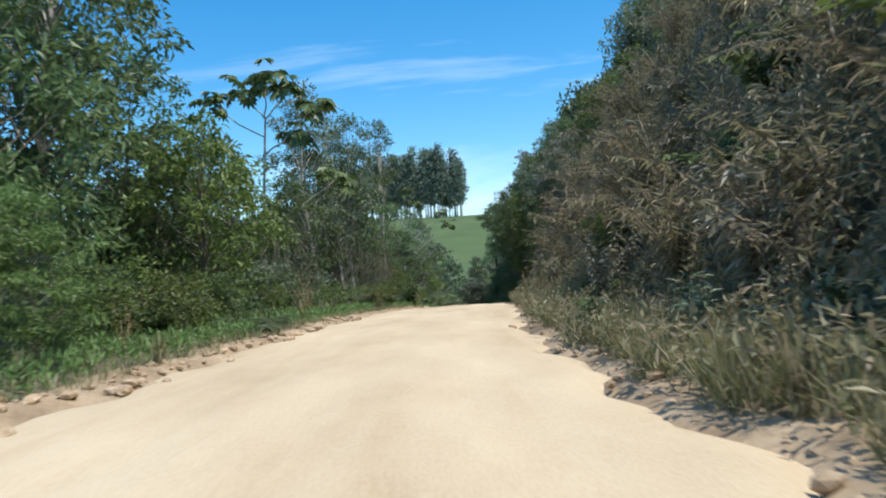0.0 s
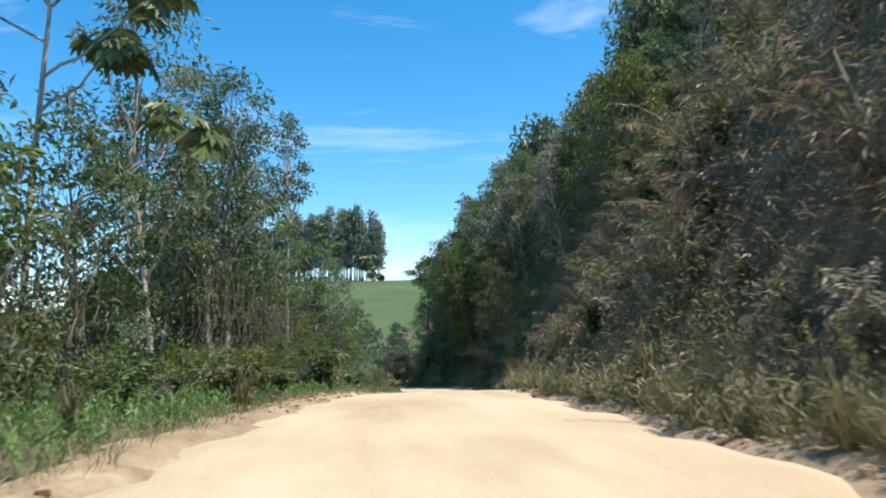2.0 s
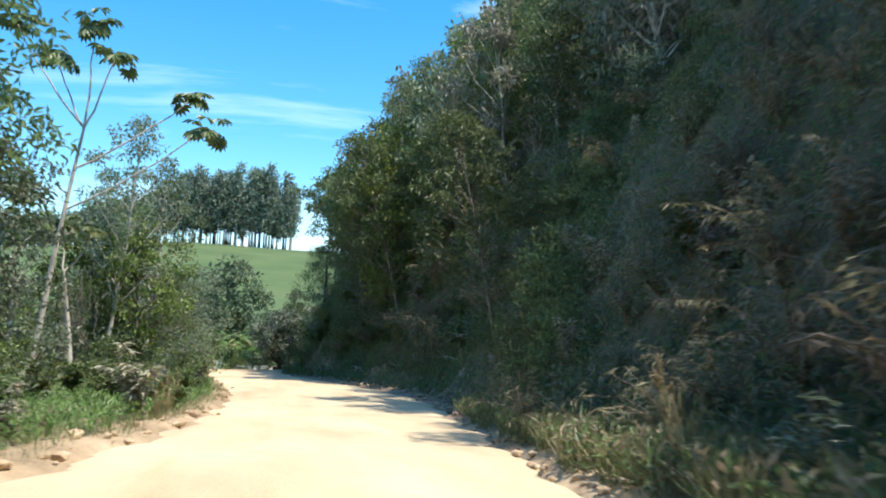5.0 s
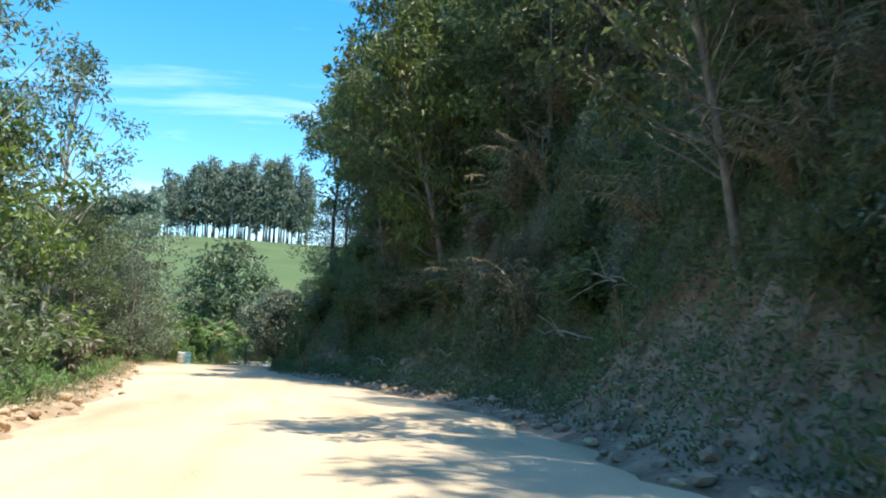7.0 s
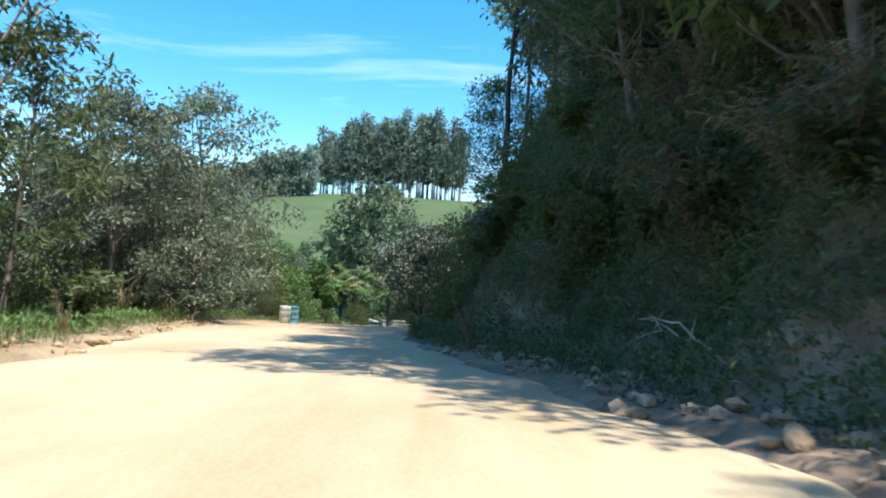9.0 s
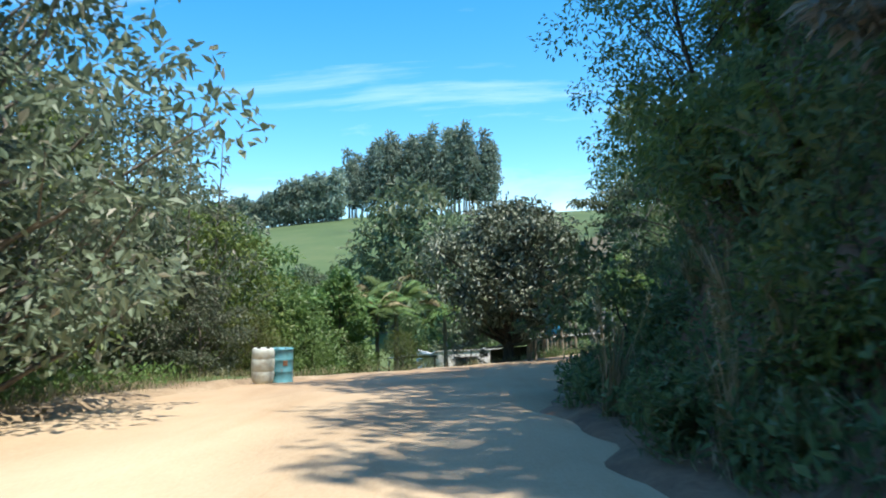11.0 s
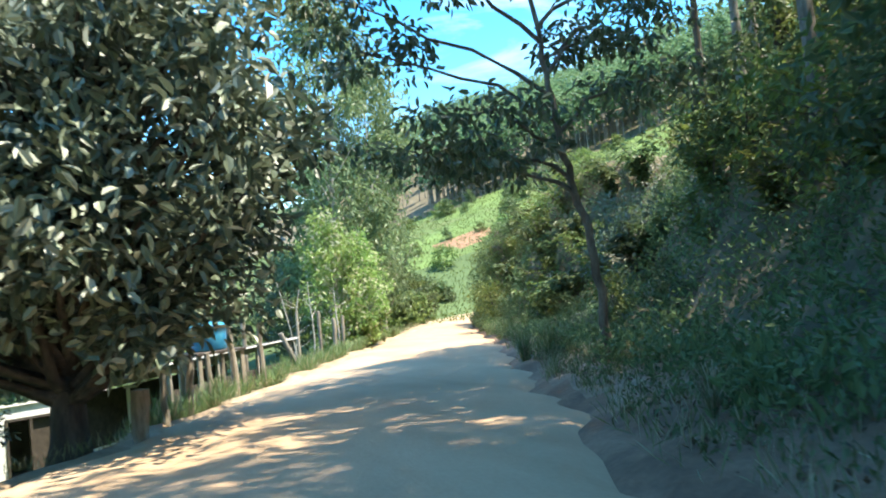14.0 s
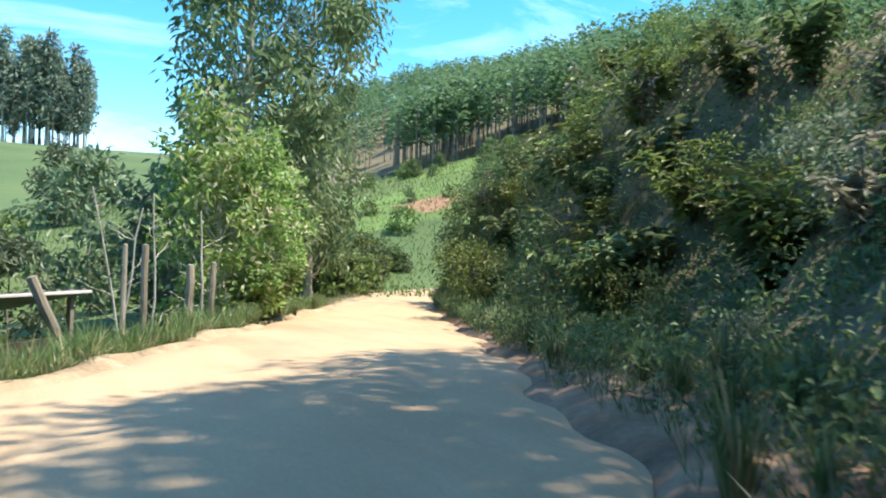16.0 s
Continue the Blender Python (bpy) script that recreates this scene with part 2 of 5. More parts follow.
M_WHITEDRUM = mottled("dirty_white_drum", [(0.3, (0.34, 0.31, 0.24)), (0.45, (0.50, 0.54, 0.48)), (0.65, (0.58, 0.63, 0.58))], 2.6, 0.5, 0.1, 14.0)
M_TANK = mottled("blue_plastic_tank", [(0.3, (0.02, 0.20, 0.38)), (0.5, (0.03, 0.30, 0.52)), (0.7, (0.10, 0.40, 0.55))], 2.0, 0.45, 0.08, 12.0)
M_DARK = mottled("dark_opening", [(0.3, (0.012, 0.011, 0.01)), (0.7, (0.03, 0.028, 0.025))], 2.0, 0.9, 0.1, 12.0)
# Brown cut soil, darker than roadside_soil: shade at the bank foot is in its colour.
M_CUT = mottled("shade_toned_cut_soil", [(0.3, (0.155, 0.104, 0.070)), (0.5, (0.27, 0.19, 0.13)), (0.7, (0.40, 0.30, 0.21))], 1.6, 0.95, 0.9, 11.0)
M_CUTCLOD = mottled("brown_clod", [(0.3, (0.22, 0.155, 0.105)), (0.5, (0.36, 0.27, 0.195)), (0.7, (0.50, 0.40, 0.30))], 2.0, 0.95, 0.6, 20.0)

# ---- shape of the land ----
# road edges along the way: y, left x, right x
EDGES = np.array([
    (-80, -6.0, 1.0), (0, -5.0, 2.2), (10, -4.9, 1.9), (22, -4.6, 2.2), (32, -4.0, 3.1), (47, -2.7, 3.9), (60, -1.0, 5.5), (73, 0.8, 7.8),
    (84, 2.5, 9.2), (93, 3.2, 10.6), (105, 3.5, 12.5), (112, 3.5, 13.2), (119, 2.8, 12.4), (126, 2.0, 10.9), (132, 1.2, 9.4), (140, -0.3, 7.7), (147, -1.3, 6.7),
    (154, -1.8, 6.8), (158, -1.0, 7.7), (163, 1.5, 9.4), (170, 5.4, 12.8), (180, 9.7, 16.9), (190, 14.5, 21.6), (200, 18.9, 25.4), (208, 23.2, 28.4), (215, 27.0, 31.6), (224, 31.4, 36.6), (231, 36.5, 43.5), (237, 43.0, 53.0), (242, 56.0, 68.0)])
# road height along the way
ROAD_Z = np.array([(-80, 1.5), (-10, 0.05), (0, 0.0), (12.4, -0.15), (26, -0.25), (40.5, -0.45), (56, -0.95), (72.5, -2.15), (94.7, -3.75), (106, -4.45), (117.5, -4.85), (138, -5.55), (155, -6.25), (169.7, -7.05), (177.4, -7.45), (200, -8.3), (230, -8.7), (300, -9.0)])
BANK = np.array([(-80, 9.0), (0, 10.0), (40, 11.0), (80, 11.5), (120, 11.5), (140, 9.5), (152, 8.4), (160, 8.0), (168, 7.0), (174, 6.4), (181, 6.2), (187, 6.8), (194, 7.2), (202, 6.4), (212, 4.4), (226, 1.4), (240, 0.0)])
RISE = np.array([(-80, 26), (40, 34), (66, 44), (135, 44), (150, 30), (164, 15), (176, 10), (186, 7), (200, 3), (215, 0)])


# fall of the ground beside the road on the valley side
DROP = np.array([(160, 0.0), (165, 0.6), (170, 1.15), (177, 1.6), (182, 2.2), (188, 2.9), (204, 2.9), (216, 0.6), (226, 0.0)])


def smooth(t):
    t = np.clip(t, 0, 1)
    return t * t * (3 - 2 * t)


def along(table, y, col=1):
    return np.interp(y, table[:, 0], table[:, col])


def soft_along(table, y, col=1, r=4.0):
    return sum(along(table, y + d, col) for d in (-r, -r / 2, 0, r / 2, r)) / 5


def edge_l(y):
    return soft_along(EDGES, y, 1) + 0.18 * np.sin(y * 1.3) + 0.12 * np.sin(y * 3.1 + 1)


def edge_r(y):
    return soft_along(EDGES, y, 2) + 0.18 * np.sin(y * 1.1 + 2) + 0.12 * np.sin(y * 2.7)


def road_z(y):
    return soft_along(ROAD_Z, y, 1, 6.0)


def ripple(x, y):
    return (np.sin(x * 0.9 + 1.7 * np.sin(y * 0.31)) * np.sin(y * 0.7 + 1.3 * np.sin(x * 0.43)) + 0.6 * np.sin(x * 2.1 + y * 1.7 + 1.0) * np.sin(y * 2.3 - x * 0.8) + 0.12 * np.sin(x * 3.1 - 1.6 * y) * np.sin(2.3 * y + x))


def far_land(x, y):
    """Hills round the valley: pasture ahead, cleared slope and forest to the right."""
    field = -10 + 64 * smooth((y - 235) / 470) * (0.30 + 0.70 * smooth((x + 420) / 400)) + 10 * smooth((-x - 90) / 250)
    s = (x - 14) * 0.43 + (y - 177) * 0.90
    lat = (x - 14) * 0.90 - (y - 177) * 0.43
    far = smooth((s - 140) / 160)
    hill = -8.5 + 0.235 * (np.clip(1.0 + 0.0150 * lat, 0.72, 1.9) * (1 - far) + np.clip(1.12 + 0.002 * lat, 0.95, 1.5) * far) * np.maximum(0, s - 55) * smooth((s - 48) / 60)
    cap = 80 + 0.20 * np.clip(lat, -60, 200)
    hill = np.where(hill > cap - 10, cap - 10 * np.exp(-np.maximum(0, hill - cap + 10) / 10), hill)
    w = smooth((lat + 120) / 110)
    return field * (1 - w) + np.maximum(hill, field) * w + 0.8 * np.sin(x * 0.031 + 1) * np.sin(y * 0.027)


def land(x, y):
    x, y = np.asarray(x, float), np.asarray(y, float)
    zr, xl, xr = road_z(y), edge_l(y), edge_r(y)
    # right: foot, steep face, hillside above
    u = x - xr
    hb, up = along(BANK, y), along(RISE, y)
    foot = 1.7 + 0.9 * np.sin(y * 0.11) + 0.5 * np.sin(y * 0.37 + 2)
    wide = smooth((y - 154) / 6) * (1 - smooth((y - 188) / 6))
    foot = foot + 1.3 * wide
    face = hb * smooth(np.clip((u - foot * 0.6) / (hb * (0.64 - 0.12 * smooth((y - 85) / 20) + 0.45 * wide) + 0.5), 0, 1) * 0.92 + 0.0) / smooth(0.92)
    right = zr + 0.12 * smooth(u / 0.8) + face + up * smooth((u - foot - hb * 0.4) / 42) + 0.28 * ripple(x, y) * smooth((u - 1.2) / 2.5) + 0.09 * np.sin(x * 3.3 + 1.5 * np.sin(y * 1.1)) * np.sin(y * 2.6) * smooth(u / 0.6)
    # left: low ridge of scraped soil, verge, then the fall to the valley
    v = xl - x
    drop = 3.0 + 0 * y
    late = smooth((y - 162) / 8) * (1 - smooth((y - 206) / 14))
    verge = (1 - 0.9 * smooth((y - 156) / 6) * (1 - smooth((y - 184) / 5))) * 0.13 * np.exp(-((v - 0.45) / 0.34) ** 2) * (0.6 + 0.4 * np.sin(y * 0.9) * np.sin(y * 0.23)) + 0.10 * smooth(v / 1.5)
    left = zr + verge - drop * smooth((v - 7) / 26) * (1 - late) - along(DROP, y) * smooth((v - 0.25 + 0.1 * np.sin(y * 1.9)) / (2.8 - 1.1 * smooth((y - 160) / 6) * (1 - smooth((y - 184) / 6)))) + 0.10 * ripple(x, y) * smooth((v - 0.5) / 3)
    left = left - 3.0 * late * smooth((v - 9) / 30)
    near = np.where(u > 0, right, np.where(v > 0, left, zr - 0.13))
    fl = far_land(x, y)
    # blend into the far hills
    k = np.maximum(smooth((y - 215) / 60) * smooth((np.abs(x - 0.5 * (xl + xr)) - 5) / 12), smooth((np.where(u > 0, 0, v) - 40) / 60))
    k = np.maximum(k, smooth((y - 233) / 9) * smooth((v + 1) / 5))
    k = np.maximum(k, smooth((y - 240) / 6))
    return near * (1 - k) + fl * k


# ---- mesh tools ----
def np_mesh(name, verts, quads, mats, index=None, smooth_shade=False):
    verts, quads = np.asarray(verts, np.float32), np.asarray(quads, np.int32)
    me = bpy.data.meshes.new(name)
    me.vertices.add(len(verts))
    me.vertices.foreach_set("co", verts.ravel())
    me.loops.add(quads.size)
    me.loops.foreach_set("vertex_index", quads.ravel())
    me.polygons.add(len(quads))
    me.polygons.foreach_set("loop_start", np.arange(len(quads), dtype=np.int32) * quads.shape[1])
    me.polygons.foreach_set("use_smooth", np.full(len(quads), smooth_shade, dtype=bool))
    for m in (mats if isinstance(mats, (list, tuple)) else [mats]):
        me.materials.append(m)
    if index is not None:
        me.polygons.foreach_set("material_index", np.asarray(index, np.int32))
    me.update(calc_edges=True)
    return me


def part(name, bm, mat, parent, label=""):
    """A part: one mesh object under a thing."""
    if isinstance(bm, bpy.types.Mesh):
        me = bm
    else:
        me = bpy.data.meshes.new(name)
        bm.to_mesh(me)
        bm.free()
        me.materials.append(mat)
    ob = new(name, me)
    ob.parent = parent
    if label:
        tagged(ob, label)
    return ob


def rows_to_quads(ny, nx):
    i = np.arange(ny - 1)[:, None] * nx + np.arange(nx - 1)[None, :]
    return np.stack([i, i + 1, i + nx + 1, i + nx], -1).reshape(-1, 4)


# ---- ground ----
def steps(*spans):
    out = []
    for a, b, s in spans:
        out.append(np.arange(a, b, s))
    return np.concatenate(out)


gy = steps((-260, -40, 20), (-40, -8, 2), (-8, 215, 0.6), (215, 300, 1.5), (300, 800, 9), (800, 2600, 60))
gu = steps((-2400, -400, 60), (-400, -60, 8), (-60, -14, 1.6), (-14, -6, 0.5), (-6, -2.6, 0.28), (-2.6, 2.6, 1.3), (2.6, 8, 0.28), (8, 20, 0.5), (20, 60, 1.6), (60, 420, 8), (420, 2401, 60))
GU, GY = np.meshgrid(gu, gy)
mid = soft_along(EDGES, gy, 1) * 0.5 + soft_along(EDGES, gy, 2) * 0.5
GX = GU + mid[:, None]
GZ = land(GX, GY)
quads = rows_to_quads(len(gy), len(gu))
cx = GX.ravel()[quads].mean(1)
cy = GY.ravel()[quads].mean(1)
u_, v_ = cx - edge_r(cy), edge_l(cy) - cx
sidx = np.full(len(quads), 1)
s_ = (cx - 14) * 0.43 + (cy - 177) * 0.90
sidx[(v_ > 70) | (cy > 250)] = 2
sidx[(cy > 215) & (u_ > -60) & (s_ > 46) & (s_ < 150) & (cx > 24 + 0.2 * (cy - 177))] = 3
sidx[(((cx - 55) * 0.9 - (cy - 267) * 0.43) / 5.0) ** 2 + (((cx - 55) * 0.43 + (cy - 267) * 0.9 + 1.5 * np.sin(cx * 0.5)) / 2.6) ** 2 < 1] = 4
lat_ = (cx - 14) * 0.90 - (cy - 177) * 0.43
sidx[(s_ > 138) & (lat_ > -70) & (cy > 240) & (lat_ < 0.9 * s_)] = 1
sidx[(((u_ > -1) & (u_ < 0.6)) | ((v_ > -1) & (v_ < 1.0))) & (cy < 236)] = 0
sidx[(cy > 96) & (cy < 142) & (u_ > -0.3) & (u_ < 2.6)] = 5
sidx[(cy > 104) & (cy < 118) & (u_ > 2.3) & (u_ < 2.9 + 0.5 * np.sin(cy))] = 4
sidx[(v_ > 1.1) & (v_ < 60) & (cy > 158) & (cy < 260)] = 2
sidx[(cy > 142) & (cy < 212) & (u_ > -1) & (u_ < 2.4)] = 6
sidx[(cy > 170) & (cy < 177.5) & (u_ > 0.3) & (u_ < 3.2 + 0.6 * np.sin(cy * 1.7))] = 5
sidx[(cy > 162) & (cy < 184) & (v_ > -1) & (v_ < 0.8 + 0.3 * np.sin(cy * 0.9))] = 0
sidx[(sidx == 1) & (cy < 236) & ((v_ > 13 + 2 * np.sin(cy * 0.2)) | (u_ > 16 + 2 * np.sin(cy * 0.17)))] = 2
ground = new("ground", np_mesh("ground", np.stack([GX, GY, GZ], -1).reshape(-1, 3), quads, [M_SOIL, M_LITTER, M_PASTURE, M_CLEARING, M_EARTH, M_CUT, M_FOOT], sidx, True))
tagged(ground, "sloping ground of soil, leaf litter and green pasture", "ground", kind="structure")

# ---- road ----
ry = np.arange(-60, 241.5, 0.5)
rt = np.linspace(0, 1, 25)
RX = edge_l(ry)[:, None] * (1 - rt) + edge_r(ry)[:, None] * rt
RY = np.repeat(ry[:, None], 25, 1)
ruts = -0.03 * (np.exp(-((rt - 0.30) / 0.05) ** 2) + np.exp(-((rt - 0.52) / 0.05) ** 2) + np.exp(-((rt - 0.78) / 0.05) ** 2))
RZ = road_z(RY) + 0.07 * np.sin(math.pi * rt) + ruts + 0.012 * ripple(RX * 1.7, RY * 0.8)
RZ[:, 0] -= 0.09
RZ[:, -1] -= 0.09
road = new("road", np_mesh("road", np.stack([RX, RY, RZ], -1).reshape(-1, 3), rows_to_quads(len(ry), 25), M_ROAD, None, True))
tagged(road, "pale sandy unpaved road with faint wheel ruts", "road", kind="structure")

# ---- plant tools ----
RNG = np.random.default_rng(7)


def unit(a):
    return a / np.maximum(np.linalg.norm(a, axis=-1, keepdims=True), 1e-9)


def kites(p, d, nrm, length, width, fold=0.22, belly=0.45, rounded=False):
    """Leaves: a folded kite each, from base p along d, or a rounded blade of two halves."""
    n = len(p)
    length, width = np.broadcast_to(length, n)[:, None], np.broadcast_to(width, n)[:, None]
    d = unit(d)
    s = unit(np.cross(d, nrm))
    up = np.cross(s, d)
    mid_ = p + d * length * belly
    if rounded:
        tip = p + d * length - up * length * 0.10
        a, c = p + d * length * 0.28, p + d * length * 0.70 - up * length * 0.03
        lift = up * width * fold
        v = np.stack([p, a + s * width * 0.46 + lift, c + s * width * 0.40 + lift, tip, c - s * width * 0.40 + lift, a - s * width * 0.46 + lift], 1)
        i = 6 * np.arange(n, dtype=np.int32)[:, None]
        return v.reshape(-1, 3), np.concatenate([i + np.array([[0, 1, 2, 3]], np.int32), i + np.array([[0, 3, 4, 5]], np.int32)])
    v = np.stack([p, mid_ + s * width / 2 + up * width * fold, p + d * length - up * length * 0.08, mid_ - s * width / 2 + up * width * fold], 1)
    return v.reshape(-1, 3), np.arange(4 * n, dtype=np.int32).reshape(n, 4)


def tube(pts, radii, sides=6):
    pts, radii = np.asarray(pts, float), np.asarray(radii, float)
    t = unit(np.gradient(pts, axis=0))
    ref = np.where(np.abs(t[:, :1]) > 0.9, [[0, 1.0, 0]], [[1.0, 0, 0]])
    a = unit(np.cross(t, ref))
    b = np.cross(t, a)
    ang = np.linspace(0, 2 * math.pi, sides, endpoint=False)
    ring = pts[:, None] + radii[:, None, None] * (np.cos(ang)[None, :, None] * a[:, None] + np.sin(ang)[None, :, None] * b[:, None])
    n = len(pts)
    i = np.arange(n - 1)[:, None] * sides
    j, k = np.arange(sides)[None], (np.arange(sides)[None] + 1) % sides
    q = np.stack([i + j, i + k, i + sides + k, i + sides + j], -1).reshape(-1, 4)
    return ring.reshape(-1, 3), q


def join(pieces):
    vs, qs, o = [], [], 0
    for v, q in pieces:
        vs.append(v)
        qs.append(q + o)
        o += len(v)
    return np.concatenate(vs), np.concatenate(qs)


def arc(a, b, sag, n=6, wob=0.0, rng=RNG):
    t = np.linspace(0, 1, n)[:, None]
    p = np.asarray(a) * (1 - t) + np.asarray(b) * t
    p = p + np.array([0, 0, sag]) * (4 * t * (1 - t))
    if wob:
        p[1:-1] += rng.normal(0, wob, (n - 2, 3))
    return p


def clump_leaves(c, r, n, length, width, rng, droop=0.35, flat=0.6, spread=1.0, rounded=False):
    p = c + unit(rng.normal(0, 1, (n, 3))) * (rng.uniform(0, 1, (n, 1)) ** 0.45) * r * np.array([1.0, 1.0, flat]) * 1.05
    d = unit(rng.normal(0, 1, (n, 3)) * spread + unit(p - c) * 0.8 + np.array([0, 0, -droop]))
    nrm = unit(rng.normal(0, 0.75, (n, 3)) + np.array([0, 0, 1.0]))
    return kites(p, d, nrm, length * rng.uniform(0.6, 1.3, n), width * rng.uniform(0.7, 1.25, n), rounded=rounded)


def make_tree(name, label, h, crown_r, bare, clumps, per, leaf, bark, leafmat, seed, clump_r=0.9, trunk_r=None, lean=(0, 0), droop=0.35, flat=0.6, top_shape=1.0, wob=0.12, category="tree", group="", limb_step=1, limb_r=0.62, rounded=False):
    """A tree: tapered trunk, limbs out to each clump of foliage, and a crown of leaves."""
    rng = np.random.default_rng(seed)
    trunk_r = trunk_r or h * 0.013
    ob = tagged(new(name), label, category, group)
    n = 10
    t = np.linspace(0, 1, n)
    tr = np.stack([lean[0] * t ** 1.3 * h + np.cumsum(rng.normal(0, wob, n)) * t, lean[1] * t ** 1.3 * h + np.cumsum(rng.normal(0, wob, n)) * t, t * h * 0.93 - 0.15], 1)
    tv = tube(tr, trunk_r * (1.15 - t * 0.95) * (1 + 0.7 * np.exp(-t * 22)), 8)
    part("trunk", np_mesh("trunk", *tv, bark, None, True), None, ob)
    limbs, leaves = [], []
    for i in range(clumps):
        f = bare + (1 - bare) * ((i + rng.uniform(0, 1)) / clumps)
        g = (f - bare) / (1 - bare)
        rad = crown_r * (math.sin(math.pi * min(1, 0.12 + 0.88 * g ** top_shape)) ** 0.7 + 0.08) * rng.uniform(0.35, 1.1)
        ang = i * 2.4 + rng.uniform(-0.6, 0.6)
        ctr = np.array([np.interp(f, t, tr[:, 0]), np.interp(f, t, tr[:, 1]), f * h])
        c = ctr + np.array([math.cos(ang) * rad, math.sin(ang) * rad, rng.uniform(-0.3, 0.5) * clump_r])
        k = max(bare * 0.7, f - 0.10 - 0.25 * rad / h)
        a = np.array([np.interp(k, t, tr[:, 0]), np.interp(k, t, tr[:, 1]), k * h * 0.93 - 0.15])
        if i % limb_step == 0:
            limbs.append(tube(arc(a, c, -0.06 * rad, 4, 0.09, rng), np.linspace(trunk_r * (limb_r - 0.65 * limb_r * g), trunk_r * 0.09, 4), 3))
        m = int(per * rng.uniform(0.7, 1.3))
        leaves.append(clump_leaves(c, clump_r * rng.uniform(0.7, 1.3), m, leaf[0], leaf[1], rng, droop, flat, 1.0, rounded))
    tagged(part("limb", np_mesh("limb", *join(limbs), bark, None, True), None, ob), kind="stuff")
    part("crown", np_mesh("crown", *join(leaves), leafmat), None, ob)
    return ob


def make_shrub(name, label, h, stems, per, leaf, leafmat, stem_mat, seed, spread=0.7, droop=0.6, category="shrub", bare=0.15, arch=0.3):
    """A shrub: arching stems from one root, with leaves along them."""
    rng = np.random.default_rng(seed)
    ob = tagged(new(name), label, category)
    st, lv = [], []
    for i in range(stems):
        ang, hh = rng.uniform(0, 6.283), h * rng.uniform(0.55, 1.05)
        out = spread * hh * rng.uniform(0.3, 1.0)
        tip = np.array([math.cos(ang) * out, math.sin(ang) * out, hh * (1 - 0.35 * arch)])
        n = 5
        t = np.linspace(0, 1, n)[:, None]
        p = tip * t * np.array([1, 1, 0]) * t ** 0.6 + np.array([0, 0, 1]) * (hh * (t * (1 + arch) - arch * 1.3 * t ** 2.2))
        p += rng.normal(0, 0.02 * h, p.shape) * t
        p[0, 2] = -0.12
        st.append(tube(p, np.linspace(0.012 * h, 0.003 * h, n), 3))
        f = rng.uniform(bare, 1.0, per)
        q = np.stack([np.interp(f, t[:, 0], p[:, k]) for k in range(3)], 1)
        a2 = rng.uniform(0, 6.283, per)
        d = np.stack([np.cos(a2), np.sin(a2), rng.uniform(-0.2, 0.6, per) - droop * 0.5], 1)
        nrm = np.stack([-0.5 * np.cos(a2), -0.5 * np.sin(a2), np.ones(per)], 1) + rng.normal(0, 0.3, (per, 3))
        lv.append(kites(q, d, nrm, leaf[0] * rng.uniform(0.6, 1.25, per), leaf[1] * rng.uniform(0.7, 1.2, per), rounded=leaf[1] > 0.115))
    tagged(part("stem", np_mesh("stem", *join(st), stem_mat), None, ob), kind="stuff")
    part("foliage", np_mesh("foliage", *join(lv), leafmat), None, ob)
    return ob


def make_tuft(name, label, h, blades, width, leafmat, seed, spread=0.5, plumes=0, category="grass"):
    """A tuft of arching grass blades, each of three joints."""
    rng = np.random.default_rng(seed)
    ob = tagged(new(name), label, category)
    vs, qs = [], []
    for i in range(blades):
        ang, hh = rng.uniform(0, 6.283), h * rng.uniform(0.5, 1.1)
        dirv = np.array([math.cos(ang), math.sin(ang), 0])
        sidev = np.array([-math.sin(ang), math.cos(ang), 0])
        o = dirv * rng.uniform(0, 0.12 * h)
        r = spread * hh * rng.uniform(0.3, 1.0)
        w = width * rng.uniform(0.6, 1.2)
        for j, (f, z, ww) in enumerate(((0, -0.05, 1), (0.25, 0.55, 0.9), (0.65, 0.9, 0.6), (1.15, 0.82 - 0.3 * rng.uniform(), 0.08))):
            c = o + dirv * r * f + np.array([0, 0, hh * z])
            vs += [c - sidev * w * ww / 2, c + sidev * w * ww / 2]
        b = i * 8
        qs += [(b, b + 1, b + 3, b + 2), (b + 2, b + 3, b + 5, b + 4), (b + 4, b + 5, b + 7, b + 6)]
    tagged(part("blade", np_mesh("blade", np.array(vs), np.array(qs), leafmat), None, ob), kind="stuff")
    if plumes:
        pl, sx = [], []
        for i in range(plumes):
            ang, hh = rng.uniform(0, 6.283), h * rng.uniform(1.0, 1.45)
            tip = np.array([math.cos(ang) * 0.25 * hh, math.sin(ang) * 0.25 * hh, hh])
            p = arc((0, 0, 0), tip, 0.05, 5)
            sx.append(tube(p, np.linspace(0.008, 0.003, 5), 4))
            f = rng.uniform(0.78, 1.0, 26)
            q = np.stack([np.interp(f, np.linspace(0, 1, 5), p[:, k]) for k in range(3)], 1)
            pl.append(kites(q, rng.normal(0, 0.6, (26, 3)) + [0, 0, 1.0], rng.normal(0, 1, (26, 3)), 0.09, 0.025))
        tagged(part("stalk", np_mesh("stalk", *join(sx), M_GRASS_DRY), None, ob), kind="stuff")
        tagged(part("plume", np_mesh("plume", *join(pl), M_GRASS_DRY), None, ob), kind="stuff")
    return ob


